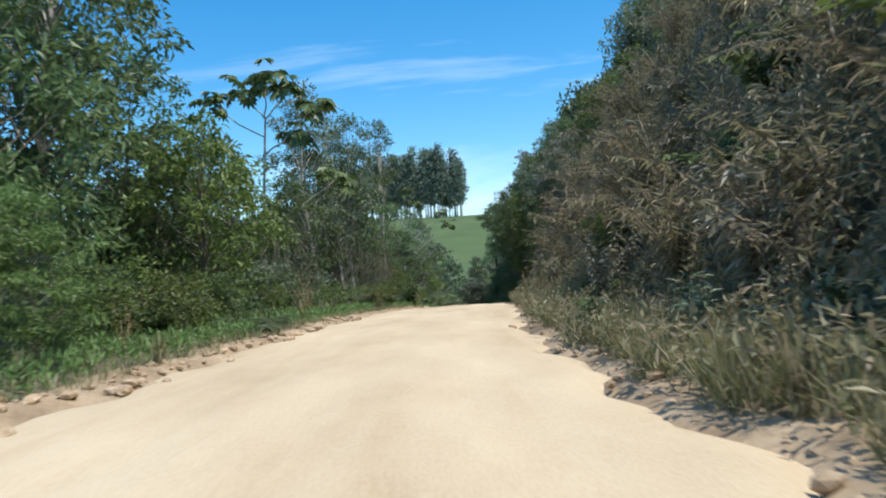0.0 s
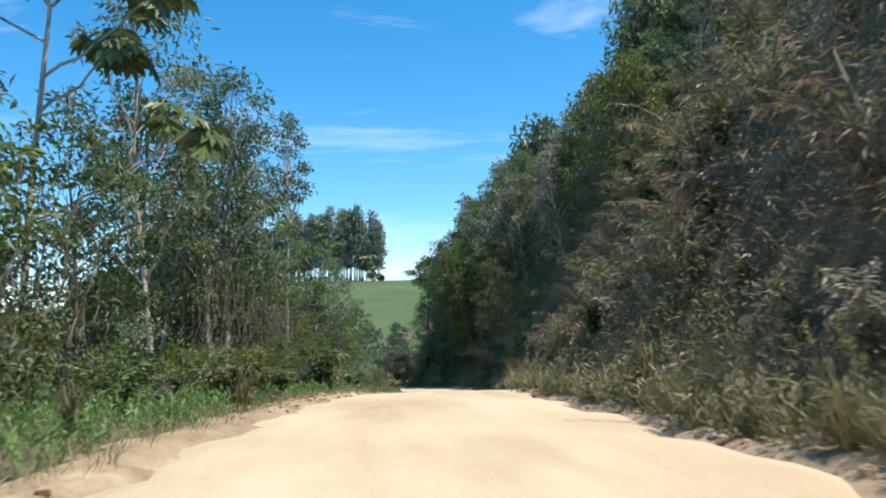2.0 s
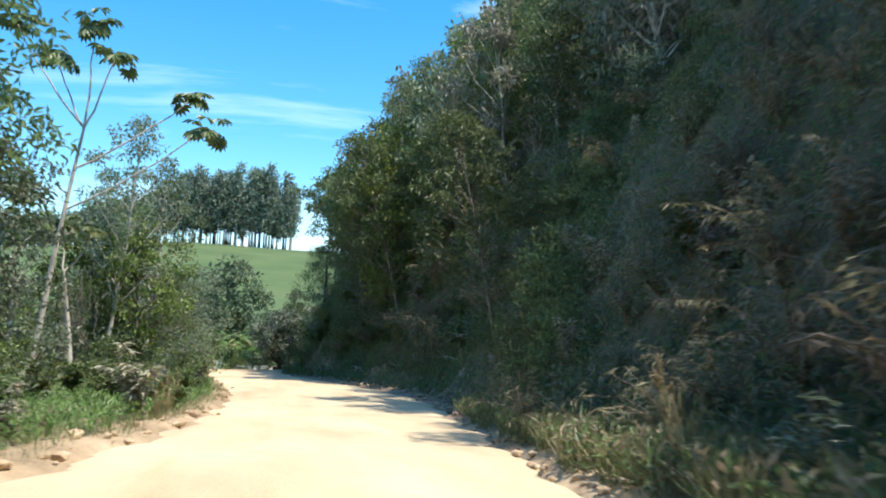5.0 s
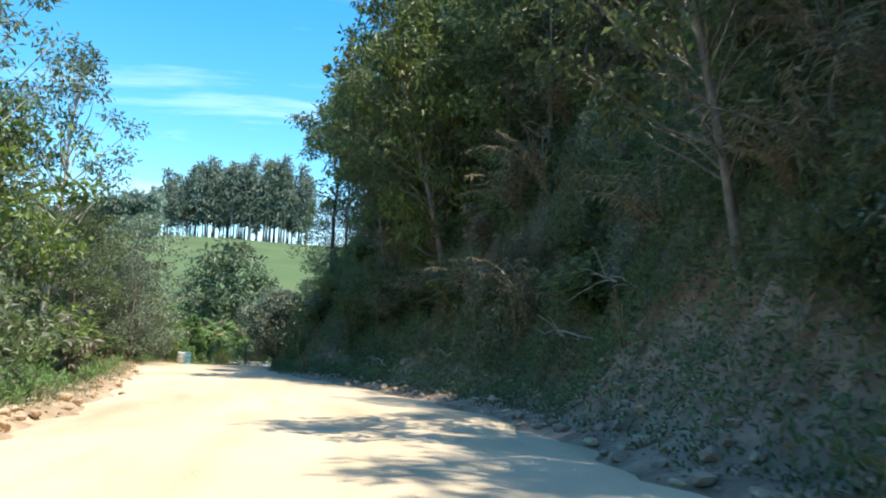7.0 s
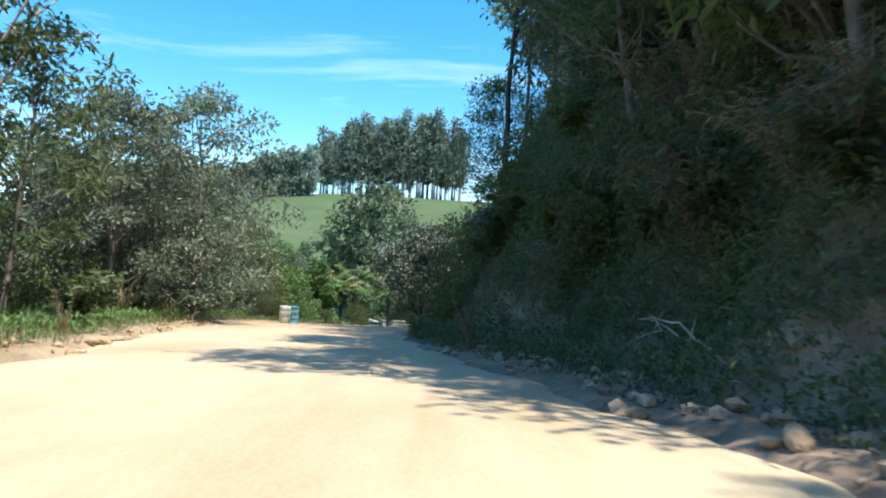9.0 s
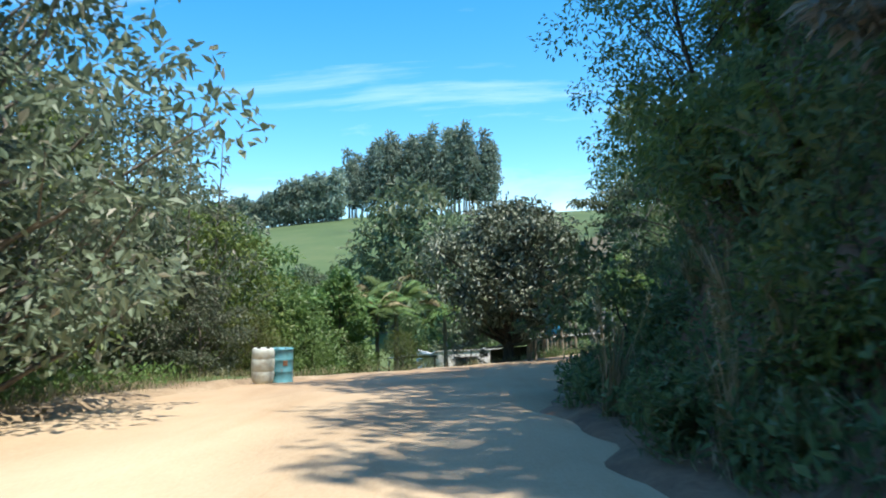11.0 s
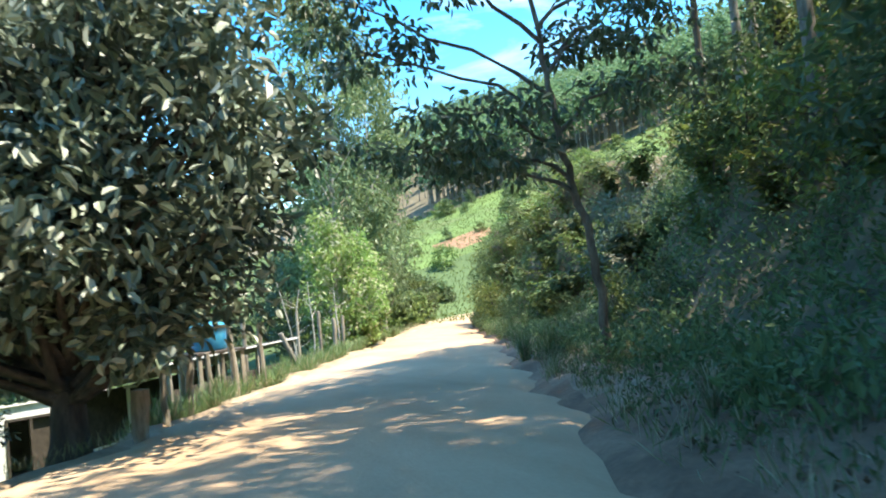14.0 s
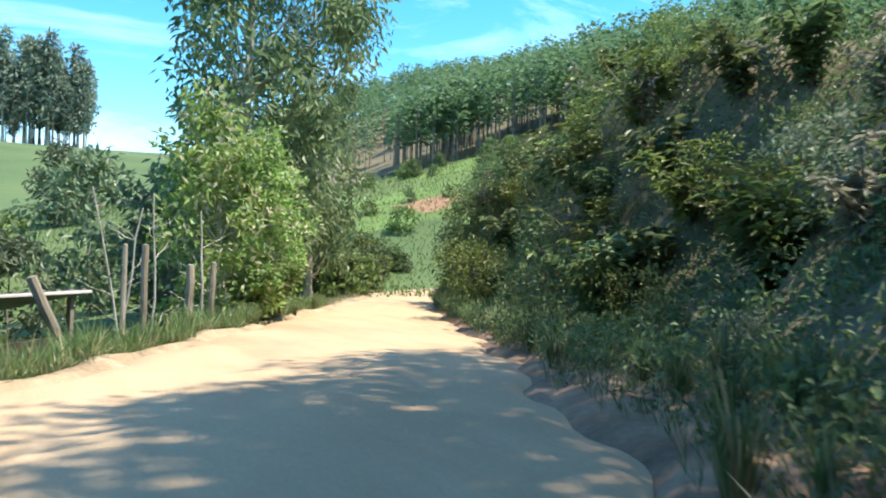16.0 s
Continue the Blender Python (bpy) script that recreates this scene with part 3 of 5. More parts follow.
def put(proto, x, y, s=1.0, rz=None, tilt=0.0, sink=0.0, rng=RNG, z=None, sxy=1.0):
    """A copy of a plant, rooted in the land at x, y; tilt leans it out from the bank towards the road."""
    z = float(land(x, y)) if z is None else z
    m = pose(x, y, z - sink, 0, -tilt, 0) @ pose(0, 0, 0, 0, 0, rng.uniform(0, 360) if rz is None else rz) @ Matrix.Diagonal((s * sxy, s * sxy, s, 1))
    if "used" not in proto:
        proto["used"] = 1
        proto.matrix_basis = m
        return proto
    ob = copy_thing(proto, Matrix.Identity(4))
    ob.matrix_basis = m
    return ob


# ---- tree kinds ----
def kinds_of_trees():
    k = {}
    k["broad"] = [make_tree("tree", "leafy dark green roadside tree with grey trunk", 13, 3.7, 0.22, 46, 76, (0.40, 0.17), M_BARK, M_LEAF, 11, 0.95, lean=(0.04, 0.02), trunk_r=0.13, limb_r=0.42),
                  make_tree("tree", "tall leafy green tree with forked limbs", 15, 3.3, 0.30, 44, 76, (0.39, 0.16), M_BARK, M_LEAF, 12, 0.9, lean=(-0.05, 0.03), trunk_r=0.13, limb_r=0.42),
                  make_tree("tree", "bushy yellow-green tree with low foliage", 9, 3.2, 0.10, 44, 74, (0.36, 0.16), M_BARK, M_LEAF_WARM, 13, 0.85)]
    k["thin"] = [make_tree("tree", "slender pale-trunked tree with sparse high crown", 17, 2.8, 0.45, 34, 96, (0.30, 0.115), M_PALE, M_LEAF, 21, 0.9, trunk_r=0.15, lean=(0.05, 0.02)),
                 make_tree("tree", "thin pale tree with airy grey-green crown", 14, 2.4, 0.40, 30, 96, (0.29, 0.11), M_PALE, M_LEAF_GREY, 22, 0.8, trunk_r=0.11, lean=(-0.04, 0.0))]
    k["slim"] = [make_tree("tree", "very tall slim pale tree with small tufted crown", 22.5, 2.5, 0.66, 26, 80, (0.34, 0.13), M_PALE, M_LEAF, 23, 0.75, trunk_r=0.15, lean=(-0.01, 0.03))]
    k["grey"] = [make_tree("tree", "dusty grey-green bushy tree on the verge", 8, 2.7, 0.08, 42, 72, (0.34, 0.14), M_BARK, M_LEAF_GREY, 31, 0.8),
                 make_tree("tree", "silvery-leaved tree on the bank", 9, 2.4, 0.25, 30, 62, (0.40, 0.16), M_PALE, M_LEAF_SILVER, 32, 0.75)]
    k["close"] = [make_tree("tree", "dense dark tree with small leaves leaning off the bank", 12, 3.3, 0.30, 92, 125, (0.19, 0.085), M_DARKBARK, M_LEAF, 38, 0.95, trunk_r=0.12, limb_r=0.4, limb_step=2)]
    k["verge"] = [make_tree("tree", "spreading grey-green verge tree in flat layers", 8, 3.0, 0.10, 74, 110, (0.21, 0.10), M_BARK, M_LEAF_GREY, 36, 0.8, flat=0.42, limb_step=2, trunk_r=0.11),
                  make_tree("tree", "low dense dusty verge tree with small leaves", 6, 2.4, 0.05, 60, 110, (0.18, 0.085), M_BARK, M_LEAF_GREY, 37, 0.65, flat=0.55, limb_step=2, trunk_r=0.08)]
    k["mid"] = [make_tree("tree", "rounded green valley tree", 11, 4.0, 0.10, 34, 52, (0.80, 0.36), M_BARK, M_LEAF_EUC, 33, 1.2, limb_step=3),
                make_tree("tree", "dark green valley tree", 12, 3.6, 0.16, 32, 52, (0.78, 0.34), M_BARK, M_LEAF, 34, 1.15, limb_step=3),
                make_tree("tree", "light green valley tree in the sun", 8, 3.6, 0.06, 32, 52, (0.70, 0.32), M_BARK, M_LEAF_WARM, 35, 1.1, limb_step=3)]
    return k


def kinds_of_shrubs():
    return {
        "cane": [make_shrub("cane_clump", "arching canes with narrow drooping olive leaves", 2.2, 13, 46, (0.25, 0.036), M_LEAF_BANK, M_VINE, 41, 0.75, 0.9, category="cane"),
                 make_shrub("cane_clump", "arching canes with long dry-tipped drooping leaves", 2.8, 14, 46, (0.29, 0.034), M_LEAF_BANK, M_VINE, 42, 0.9, 1.1, arch=0.6, category="cane")],
        "bank": [make_shrub("shrub", "broad-leaved dark green bank shrub", 1.8, 13, 35, (0.28, 0.12), M_LEAF, M_DARKBARK, 43, 0.7, 0.6)],
        "silver": [make_shrub("shrub", "upright shrub with silvery drooping leaves", 2.0, 9, 40, (0.30, 0.085), M_LEAF_SILVER, M_VINE, 44, 0.45, 0.9)],
        "ash": [make_shrub("silver_shrub", "upright ash-grey shrub with pale leaf tufts", 2.0, 7, 44, (0.22, 0.06), M_LEAF_SILVER, M_VINE, 58, 0.32, 0.8, bare=0.4),
                make_shrub("silver_shrub", "pale-leaved shrub with drooping tips", 1.6, 9, 40, (0.20, 0.055), M_LEAF_SILVER, M_VINE, 59, 0.45, 1.0, bare=0.3)],
        "warm": [make_shrub("shrub", "yellow-green leafy shrub in the sun", 1.8, 12, 35, (0.26, 0.095), M_LEAF_WARM, M_VINE, 45, 0.7, 0.5)],
        "green": [make_shrub("shrub", "fresh green leafy verge shrub", 1.5, 12, 35, (0.26, 0.11), M_LEAF_BRIGHT, M_VINE, 46, 0.7, 0.4),
                  make_shrub("shrub", "low dark green broad-leaved verge shrub", 1.3, 12, 35, (0.24, 0.12), M_LEAF, M_VINE, 47, 0.75, 0.4)],
    }


TALL = {"broad": (13, 15, 9), "thin": (17, 14), "grey": (8, 9), "mid": (11, 12, 8)}      # their heights
TREES, SHRUBS = kinds_of_trees(), kinds_of_shrubs()
WEED = [make_shrub("weed", "leafy green weed at the foot of the bank", 0.75, 9, 26, (0.14, 0.055), M_LEAF, M_VINE, 55, 0.6, 0.4, category="weed"),
        make_shrub("weed", "yellow-green bushy weed at the road edge", 0.9, 10, 26, (0.13, 0.045), M_GRASS_GREEN, M_VINE, 56, 0.5, 0.5, category="weed"),
        make_shrub("weed", "dusty grey-leaved weed with upright stems", 1.1, 6, 30, (0.15, 0.05), M_LEAF_GREY, M_VINE, 57, 0.3, 0.7, category="weed")]
BUSH = [make_tree("bush", "rounded leafy green bush on the bank", 2.2, 1.25, 0.04, 18, 52, (0.18, 0.08), M_DARKBARK, M_LEAF, 48, 0.48, trunk_r=0.03, category="bush", limb_step=2),
        make_tree("bush", "yellow-green bush with sunlit tips", 2.0, 1.2, 0.04, 18, 50, (0.18, 0.08), M_DARKBARK, M_LEAF_WARM, 49, 0.46, trunk_r=0.03, category="bush", limb_step=2),
        make_tree("bush", "grey-green dusty bush on the bank", 2.3, 1.2, 0.04, 16, 50, (0.185, 0.08), M_DARKBARK, M_LEAF_GREY, 50, 0.48, trunk_r=0.03, category="bush", limb_step=2)]
TUFT = [make_tuft("grass_tuft", "long arching green grass tuft at the verge", 0.8, 60, 0.024, M_GRASS, 51, 0.6),
        make_tuft("grass_tuft", "tall dry straw-coloured grass tuft", 1.1, 50, 0.022, M_GRASS_DRY, 52, 0.45, plumes=5),
        make_tuft("grass_tuft", "soft green grass tuft beside the fence", 0.75, 70, 0.022, M_GRASS_GREEN, 54, 0.7),
        make_tuft("grass_tuft", "short green grass tuft", 0.5, 50, 0.022, M_GRASS, 53, 0.8)]

# ---- right bank: shrubs over the face, trees above ----
def pick(rng, *lists):
    a = [p for x in lists for p in x]
    return a[int(rng.integers(len(a)))]


def plant_bank():
    rng = np.random.default_rng(101)
    for i in range(350):
        y = rng.uniform(4, 214)
        hb = float(along(BANK, y))
        u = rng.uniform(1.0, 2.2 + hb * 0.62)
        if y > 136 and u < 2.6:
            u += 1.4
        if y < 80 and u < 2.4:
            u += 1.2
        if 98 < y < 136 and u < 3.2:
            u += 2.4
        late = 156 < y < 190
        if late:
            u += 1.8
        x = float(edge_r(y)) + u
        if i < 250 and y > 138:
            p = pick(rng, SHRUBS["bank"], SHRUBS["green"][1:], SHRUBS["warm"])
        elif i < 250:
            p = pick(rng, SHRUBS["cane"])
        else:
            r = rng.uniform()
            p = pick(rng, SHRUBS["silver"]) if r < 0.4 else pick(rng, SHRUBS["warm"], SHRUBS["bank"]) if r < 0.8 else pick(rng, SHRUBS["bank"], SHRUBS["green"][1:])
        put(p, x, y, rng.uniform(0.7, 1.35) * (0.45 if 70 < y < 104 and u < 4.0 else 0.6 if u < 2.4 else 0.5 if late and u < 4.0 else 1.0), None, rng.uniform(2, 10) if late else rng.uniform(0, 16) if y < 80 else rng.uniform(5, 34), 0.1, rng)
    for i in range(44):
        y = rng.uniform(98, 142)
        u = rng.uniform(3.2, 9.0)
        put(pick(rng, SHRUBS["bank"], SHRUBS["green"][1:], SHRUBS["cane"][:1]), float(edge_r(y)) + u, y, rng.uniform(0.8, 1.3), None, rng.uniform(5, 30), 0.1, rng)
    # trees on the upper slope, kept well back where the bank is sunlit; crowns rise with the slope
    for i in range(132):
        y = rng.uniform(70, 150) if i < 112 else rng.uniform(-6, 66)
        hb = float(along(BANK, y))
        u = ((4.5 if y > 124 else 7.0) + 17 * rng.uniform() ** 1.15 if y > 96 else 8.5 + 16 * rng.uniform()) if y > 70 else hb * 0.5 + rng.uniform(6, 17)
        r = rng.uniform()
        kind = "broad" if r < 0.40 else "thin" if r < 0.72 else "grey"
        j = int(rng.integers(len(TREES[kind])))
        p = TREES[kind][j]
        if u > 19:
            kind, j = "mid", int(rng.integers(2))
            p = TREES[kind][j]
        x = float(edge_r(y)) + u
        top = 15.5 + 1.15 * u + rng.uniform(-4.5, 1.0) - 0.20 * max(0.0, 98 - y) * (u < 14)
        need = float(road_z(np.array(y))) + top - float(land(x, y))
        if y < 70:
            need = rng.uniform(6, 9)
        h = TALL[kind][j]
        sc = min(max(need, 5.0), 20.0) / h
        put(p, x, y, sc, None, rng.uniform(-2, 9), 0.2, rng, None, min(1.35, max(0.75, 0.9 / sc)))
    # tall ones whose crowns stand against the sky
    for x, y, kind, j, s in ((17.5, 147.5, "broad", 1, 0.9), (15.5, 151, "close", 0, 0.95),
                             (17.0, 141, "broad", 1, 1.0), (15.2, 156.5, "close", 0, 0.95), (17.5, 160, "thin", 0, 0.85), (16.5, 163.5, "broad", 0, 0.85), (18, 156, "broad", 1, 0.8),
                             (16.2, 165.0, "broad", 2, 0.72), (18.0, 168.5, "broad", 2, 0.7), (17.5, 163.0, "broad", 0, 0.7)):
        put(TREES[kind][j], x, y, s, None, 3, 0.2, rng)


def plant_ash():
    rng = np.random.default_rng(177)
    for i in range(80):
        y = rng.uniform(8, 104)
        u = rng.uniform(1.8, 3.0 + 0.52 * float(along(BANK, y)))
        put(SHRUBS["ash"][i % 2], float(edge_r(y)) + u, y, rng.uniform(0.6, 1.15), None, rng.uniform(0, 14), 0.08, rng)


def plant_leaners():
    rng = np.random.default_rng(144)
    for x, y, s, tilt in ((12.5, 160.2, 1.0, 8), (14.6, 163.6, 0.95, 6)):
        put(TREES["close"][0], x, y, s, None, tilt, 0.2, rng)
    for x, y, s, tilt in ((14.6, 129.5, 0.9, 15), (14.2, 135.5, 0.8, 13), (15.6, 107.5, 0.75, 12)):
        put(TREES["broad"][1], x, y, s, None, tilt, 0.2, rng)


def plant_canopy():
    """High-crowned trees on the slope whose crowns shade the road."""
    rng = np.random.default_rng(133)
    for i in range(10):
        y = 152.5 + 4.0 * i
        for f, h in ((0.54, 19.5), (0.96, 18.0)):
            if f < 0.6 and (y < 155 or y > 187):
                continue
            hh = h + (3.0 if y > 178 else 0.0)
            cx = float(edge_l(y)) * (1 - f) + float(edge_r(y)) * f + SUN_DIR.x / SUN_DIR.z * hh + rng.uniform(-0.6, 0.6)
            cy = y + SUN_DIR.y / SUN_DIR.z * hh + rng.uniform(-0.6, 0.6)
            z0 = float(land(cx, cy))
            top = float(road_z(np.array(y))) + hh + 1.8
            put(CANOPY[(i + int(f * 10)) % 2], cx, cy, (top - z0) / 18.0, None, 0, 0.2, rng, None, 18.0 / (top - z0) * 1.0)


def plant_bushes():
    rng = np.random.default_rng(151)
    for i in range(110):
        y = rng.uniform(96, 216)
        hb = float(along(BANK, y))
        u = rng.uniform(1.2, 2.0 + hb * 0.6)
        if y < 136 and u < 3.0:
            u += 2.2
        late = 156 < y < 190
        put(BUSH[int(rng.choice(3, p=[0.5, 0.32, 0.18]))], float(edge_r(y)) + u + (1.6 if late else 0), y, rng.uniform(0.6, 1.25) * (0.5 if late and u < 2.5 else 1.0), None, rng.uniform(5, 30), 0.1, rng)
    for i in range(60):
        y = rng.uniform(144, 160)
        u = rng.uniform(0.5, 3.2)
        p = TUFT[0] if i % 3 == 0 else TUFT[1] if i % 7 == 1 else WEED[i % 2]
        put(p, float(edge_r(y)) + u, y, rng.uniform(0.7, 1.1), None, rng.uniform(0, 12), 0.03, rng)
    for i in range(90):
        y = rng.uniform(5, 92)
        u = rng.uniform(0.7, 2.6)
        p = pick(rng, WEED)
        put(p, float(edge_r(y)) + u, y, rng.uniform(0.6, 1.25), None, rng.uniform(-5, 15), 0.03, rng)
    for i in range(60):
        y = rng.uniform(6, 154)
        put(BUSH[int(rng.integers(3))], float(edge_l(y)) - rng.uniform(1.8, 8), y, rng.uniform(0.6, 1.2), None, 0, 0.05, rng)
    for i in range(44):
        y = rng.uniform(86, 104)
        u = rng.uniform(1.4, 2.0 + 0.62 * float(along(BANK, y)))
        put(BUSH[0 if i % 3 else 2], float(edge_r(y)) + u, y, rng.uniform(0.55, 1.1), None, rng.uniform(5, 30), 0.1, rng)
    for i in range(90):
        y = rng.uniform(58, 90)
        u = rng.uniform(1.2, 7.5)
        put(pick(rng, SHRUBS["cane"]), float(edge_r(y)) + u, y, rng.uniform(0.5, 0.9), None, rng.uniform(10, 45), 0.1, rng)


def plant_left():
    rng = np.random.default_rng(202)
    first = ((-11.6, 20.5, "broad", 0, 0.95), (-17, 22, "mid", 0, 0.8), (-12.8, 25, "thin", 0, 1.0), (-13.6, 26.5, "broad", 1, 1.1), (-20, 30, "mid", 1, 0.95), (-26, 30, "mid", 1, 1.0), (-16.5, 30, "broad", 1, 0.95), (-10.5, 34, "broad", 2, 1.0), (-23, 38, "mid", 0, 0.9), (-13.6, 36, "broad", 0, 0.74), (-17.5, 37, "broad", 0, 0.86), (-12.6, 46, "broad", 2, 1.1), (-14.5, 41, "broad", 0, 0.76), (-19, 46, "mid", 1, 0.8), (-9.6, 51, "broad", 0, 0.68), (-16, 53, "broad", 1, 0.9), (-9.4, 59, "thin", 1, 1.25))
    bend = ((-11, 63, "broad", 1, 0.95), (-8.6, 67, "thin", 1, 1.25), (-8.0, 69, "thin", 0, 1.05), (-10.0, 74.5, "broad", 0, 1.12), (-9.6, 71, "broad", 1, 1.05), (-4.4, 77, "broad", 2, 0.5), (-8.9, 80, "grey", 0, 1.0), (-8, 84, "thin", 1, 1.1), (-7.0, 96.5, "close", 0, 0.85), (-5.8, 101.5, "verge", 0, 1.15), (-9.4, 99, "broad", 1, 0.8), (-10.5, 88, "close", 0, 0.95), (-6.4, 87.2, "slim", 0, 1.0), (-9, 92, "broad", 0, 0.95), (-15, 98, "broad", 0, 1.0), (-5.2, 101, "broad", 1, 1.0), (-12, 104, "broad", 2, 0.9), (-10.5, 108, "broad", 2, 0.8), (-4.8, 125, "thin", 1, 1.2), (-3.4, 127, "broad", 2, 1.15), (-6.2, 128, "broad", 2, 1.1))
    drums = ((-3.0, 128, "grey", 0, 0.6), (-6.6, 134, "thin", 0, 0.88), (-3.9, 135.6, "thin", 0, 0.96), (-3.1, 137.2, "broad", 0, 0.62), (-8.5, 143, "verge", 0, 1.2), (-4.2, 146, "verge", 0, 1.05), (-6.5, 150, "verge", 0, 1.15), (-2.4, 150.5, "verge", 0, 1.2), (-5.2, 154.5, "verge", 0, 0.95), (-6.8, 158, "broad", 2, 0.95), (-10, 158, "verge", 0, 1.1), (-4.8, 160.5, "verge", 0, 1.0), (-2.6, 160.8, "verge", 1, 0.55), (-8.2, 163, "broad", 0, 0.75), (-3.4, 165, "broad", 2, 0.7), (-5.8, 167, "verge", 0, 1.05), (-11, 167, "broad", 0, 0.8))
    for stretch in (first, bend, drums):
        for x, y, kind, j, s in stretch:
            put(TREES[kind][j], x, y, s, None, 0, 0.2, rng)
    for i in range(34):
        y = rng.uniform(8, 152)
        v = 9.0 + 14 * rng.uniform()
        r = rng.uniform()
        p = pick(rng, TREES["mid"]) if v > 15 else pick(rng, TREES["broad"]) if r < 0.6 else pick(rng, TREES["thin"]) if r < 0.78 else pick(rng, TREES["grey"])
        put(p, float(edge_l(y)) - v, y, rng.uniform(0.65, 1.0), None, rng.uniform(-4, 4), 0.2, rng)
    for i in range(24):
        y = rng.uniform(0, 170)
        put(pick(rng, TREES["mid"]), float(edge_l(y)) - rng.uniform(24, 62), y, rng.uniform(0.7, 1.1), None, 0, 0.2, rng)
    for i in range(96):
        y = rng.uniform(4, 152)
        v = 1.2 + 7 * rng.uniform() ** 1.4
        r = rng.uniform()
        p = pick(rng, SHRUBS["green"]) if r < 0.55 else pick(rng, SHRUBS["warm"], SHRUBS["bank"]) if r < 0.85 else pick(rng, SHRUBS["silver"])
        put(p, float(edge_l(y)) - v, y, rng.uniform(0.55, 1.25), None, rng.uniform(-12, 12), 0.05, rng)


def plant_valley():
    rng = np.random.default_rng(404)
    for i in range(60):
        y = rng.uniform(190, 330)
        x = rng.uniform(-80, 8 + 0.12 * (y - 190))
        put(pick(rng, TREES["mid"]), x, y, rng.uniform(0.5, 0.95), None, 0, 0.2, rng)
    for x, y, j, s in ((-2.4, 242, 0, 1.75), (2, 238, 0, 1.4), (-6, 246, 0, 1.5), (-9, 166, 1, 0.55), (-12, 172, 2, 0.8), (-11, 160, 1, 0.7), (-8.5, 157.5, 0, 0.6), (-15, 163, 1, 0.9),
                       (8, 205, 0, 0.5), (12, 210, 0, 0.42), (4, 200, 0, 0.5), (18, 214, 0, 0.6), (22, 222, 2, 0.55), (28.5, 224, 1, 0.5), (33, 231, 2, 0.5), (27, 229, 0, 0.6), (21, 230, 1, 0.7), (15, 222, 0, 0.75)):
        put(TREES["mid"][j], x, y, s, None, 0, 0.2, rng)
    # far cluster of the plantation, and its lower row falling away to the side
    for i in range(100):
        x = -76 + 96 * (i % 20) / 19 + rng.uniform(-2, 2)
        y = 632 + 9 * (i // 20) + rng.uniform(-2, 2)
        top = np.interp(x, [-76, -60, -40, -10, 10, 20], [94, 99, 103, 108, 107, 96]) + rng.uniform(-12, 2)
        z = float(land(x, y))
        if i % 5 == 2:
            top = z + (top - z) * rng.uniform(0.4, 0.75)
        put(PLANT[1 + i % 2], x, y, (top - z) / 40.0, None, 0, 0.3, rng)
    for i in range(90):
        x = -200 + 126 * ((i % 45) + rng.uniform(0, 0.6)) / 45
        y = 592 + 10 * (i // 45) + rng.uniform(-3, 3)
        top = np.interp(x, [-190, -150, -122, -100, -74], [52, 57, 60, 70, 74]) + rng.uniform(-6, 1)
        z = float(land(x, y))
        put(PLANT[0], x, y, max(14, top - z) / 20.0, None, 0, 0.3, rng)


def plant_grass():
    rng = np.random.default_rng(303)
    for i in range(120):
        y = rng.uniform(2, 150)
        side = rng.uniform() < 0.5
        off = 0.35 + 2.0 * rng.uniform() ** 1.3
        if side and 98 < y < 138:
            off += 1.6
        x = float(edge_r(y)) + off if side else float(edge_l(y)) - off - 0.3
        dryness = side and y < 70
        put(TUFT[1 if dryness and rng.uniform() < 0.7 else int(rng.choice([0, 1, 3]))], x, y, rng.uniform(0.6, 1.2), None, rng.uniform(-10, 10), 0.02, rng)
    for i in range(150):
        y = rng.uniform(178, 210)
        left = rng.uniform() < 0.7
        x = float(edge_l(y)) - 0.25 - 3.2 * rng.uniform() ** 1.2 if left else float(edge_r(y)) + 0.3 + 1.6 * rng.uniform()
        put(TUFT[2], x, y, rng.uniform(0.6, 1.15), None, 0, 0.02, rng)
    for i in range(60):
        y = rng.uniform(160, 225)
        side = rng.uniform() < 0.45 or y < 178
        off = 0.4 + 2.4 * rng.uniform()
        x = float(edge_r(y)) + off if side else float(edge_l(y)) - off
        put(TUFT[2 + int(rng.integers(2))], x, y, rng.uniform(0.6, 1.1), None, 0, 0.02, rng)


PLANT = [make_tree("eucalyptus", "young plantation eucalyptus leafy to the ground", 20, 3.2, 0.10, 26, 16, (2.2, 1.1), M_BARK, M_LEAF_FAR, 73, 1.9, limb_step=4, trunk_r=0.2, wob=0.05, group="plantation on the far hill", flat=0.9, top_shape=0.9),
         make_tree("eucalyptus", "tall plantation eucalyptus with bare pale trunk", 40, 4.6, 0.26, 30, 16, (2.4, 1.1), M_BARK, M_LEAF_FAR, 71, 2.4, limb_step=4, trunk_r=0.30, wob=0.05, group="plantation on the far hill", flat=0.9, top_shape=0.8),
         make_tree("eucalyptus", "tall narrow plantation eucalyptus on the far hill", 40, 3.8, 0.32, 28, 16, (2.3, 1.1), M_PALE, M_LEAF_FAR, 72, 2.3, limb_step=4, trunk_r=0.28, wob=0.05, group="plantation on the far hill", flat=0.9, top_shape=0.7)]
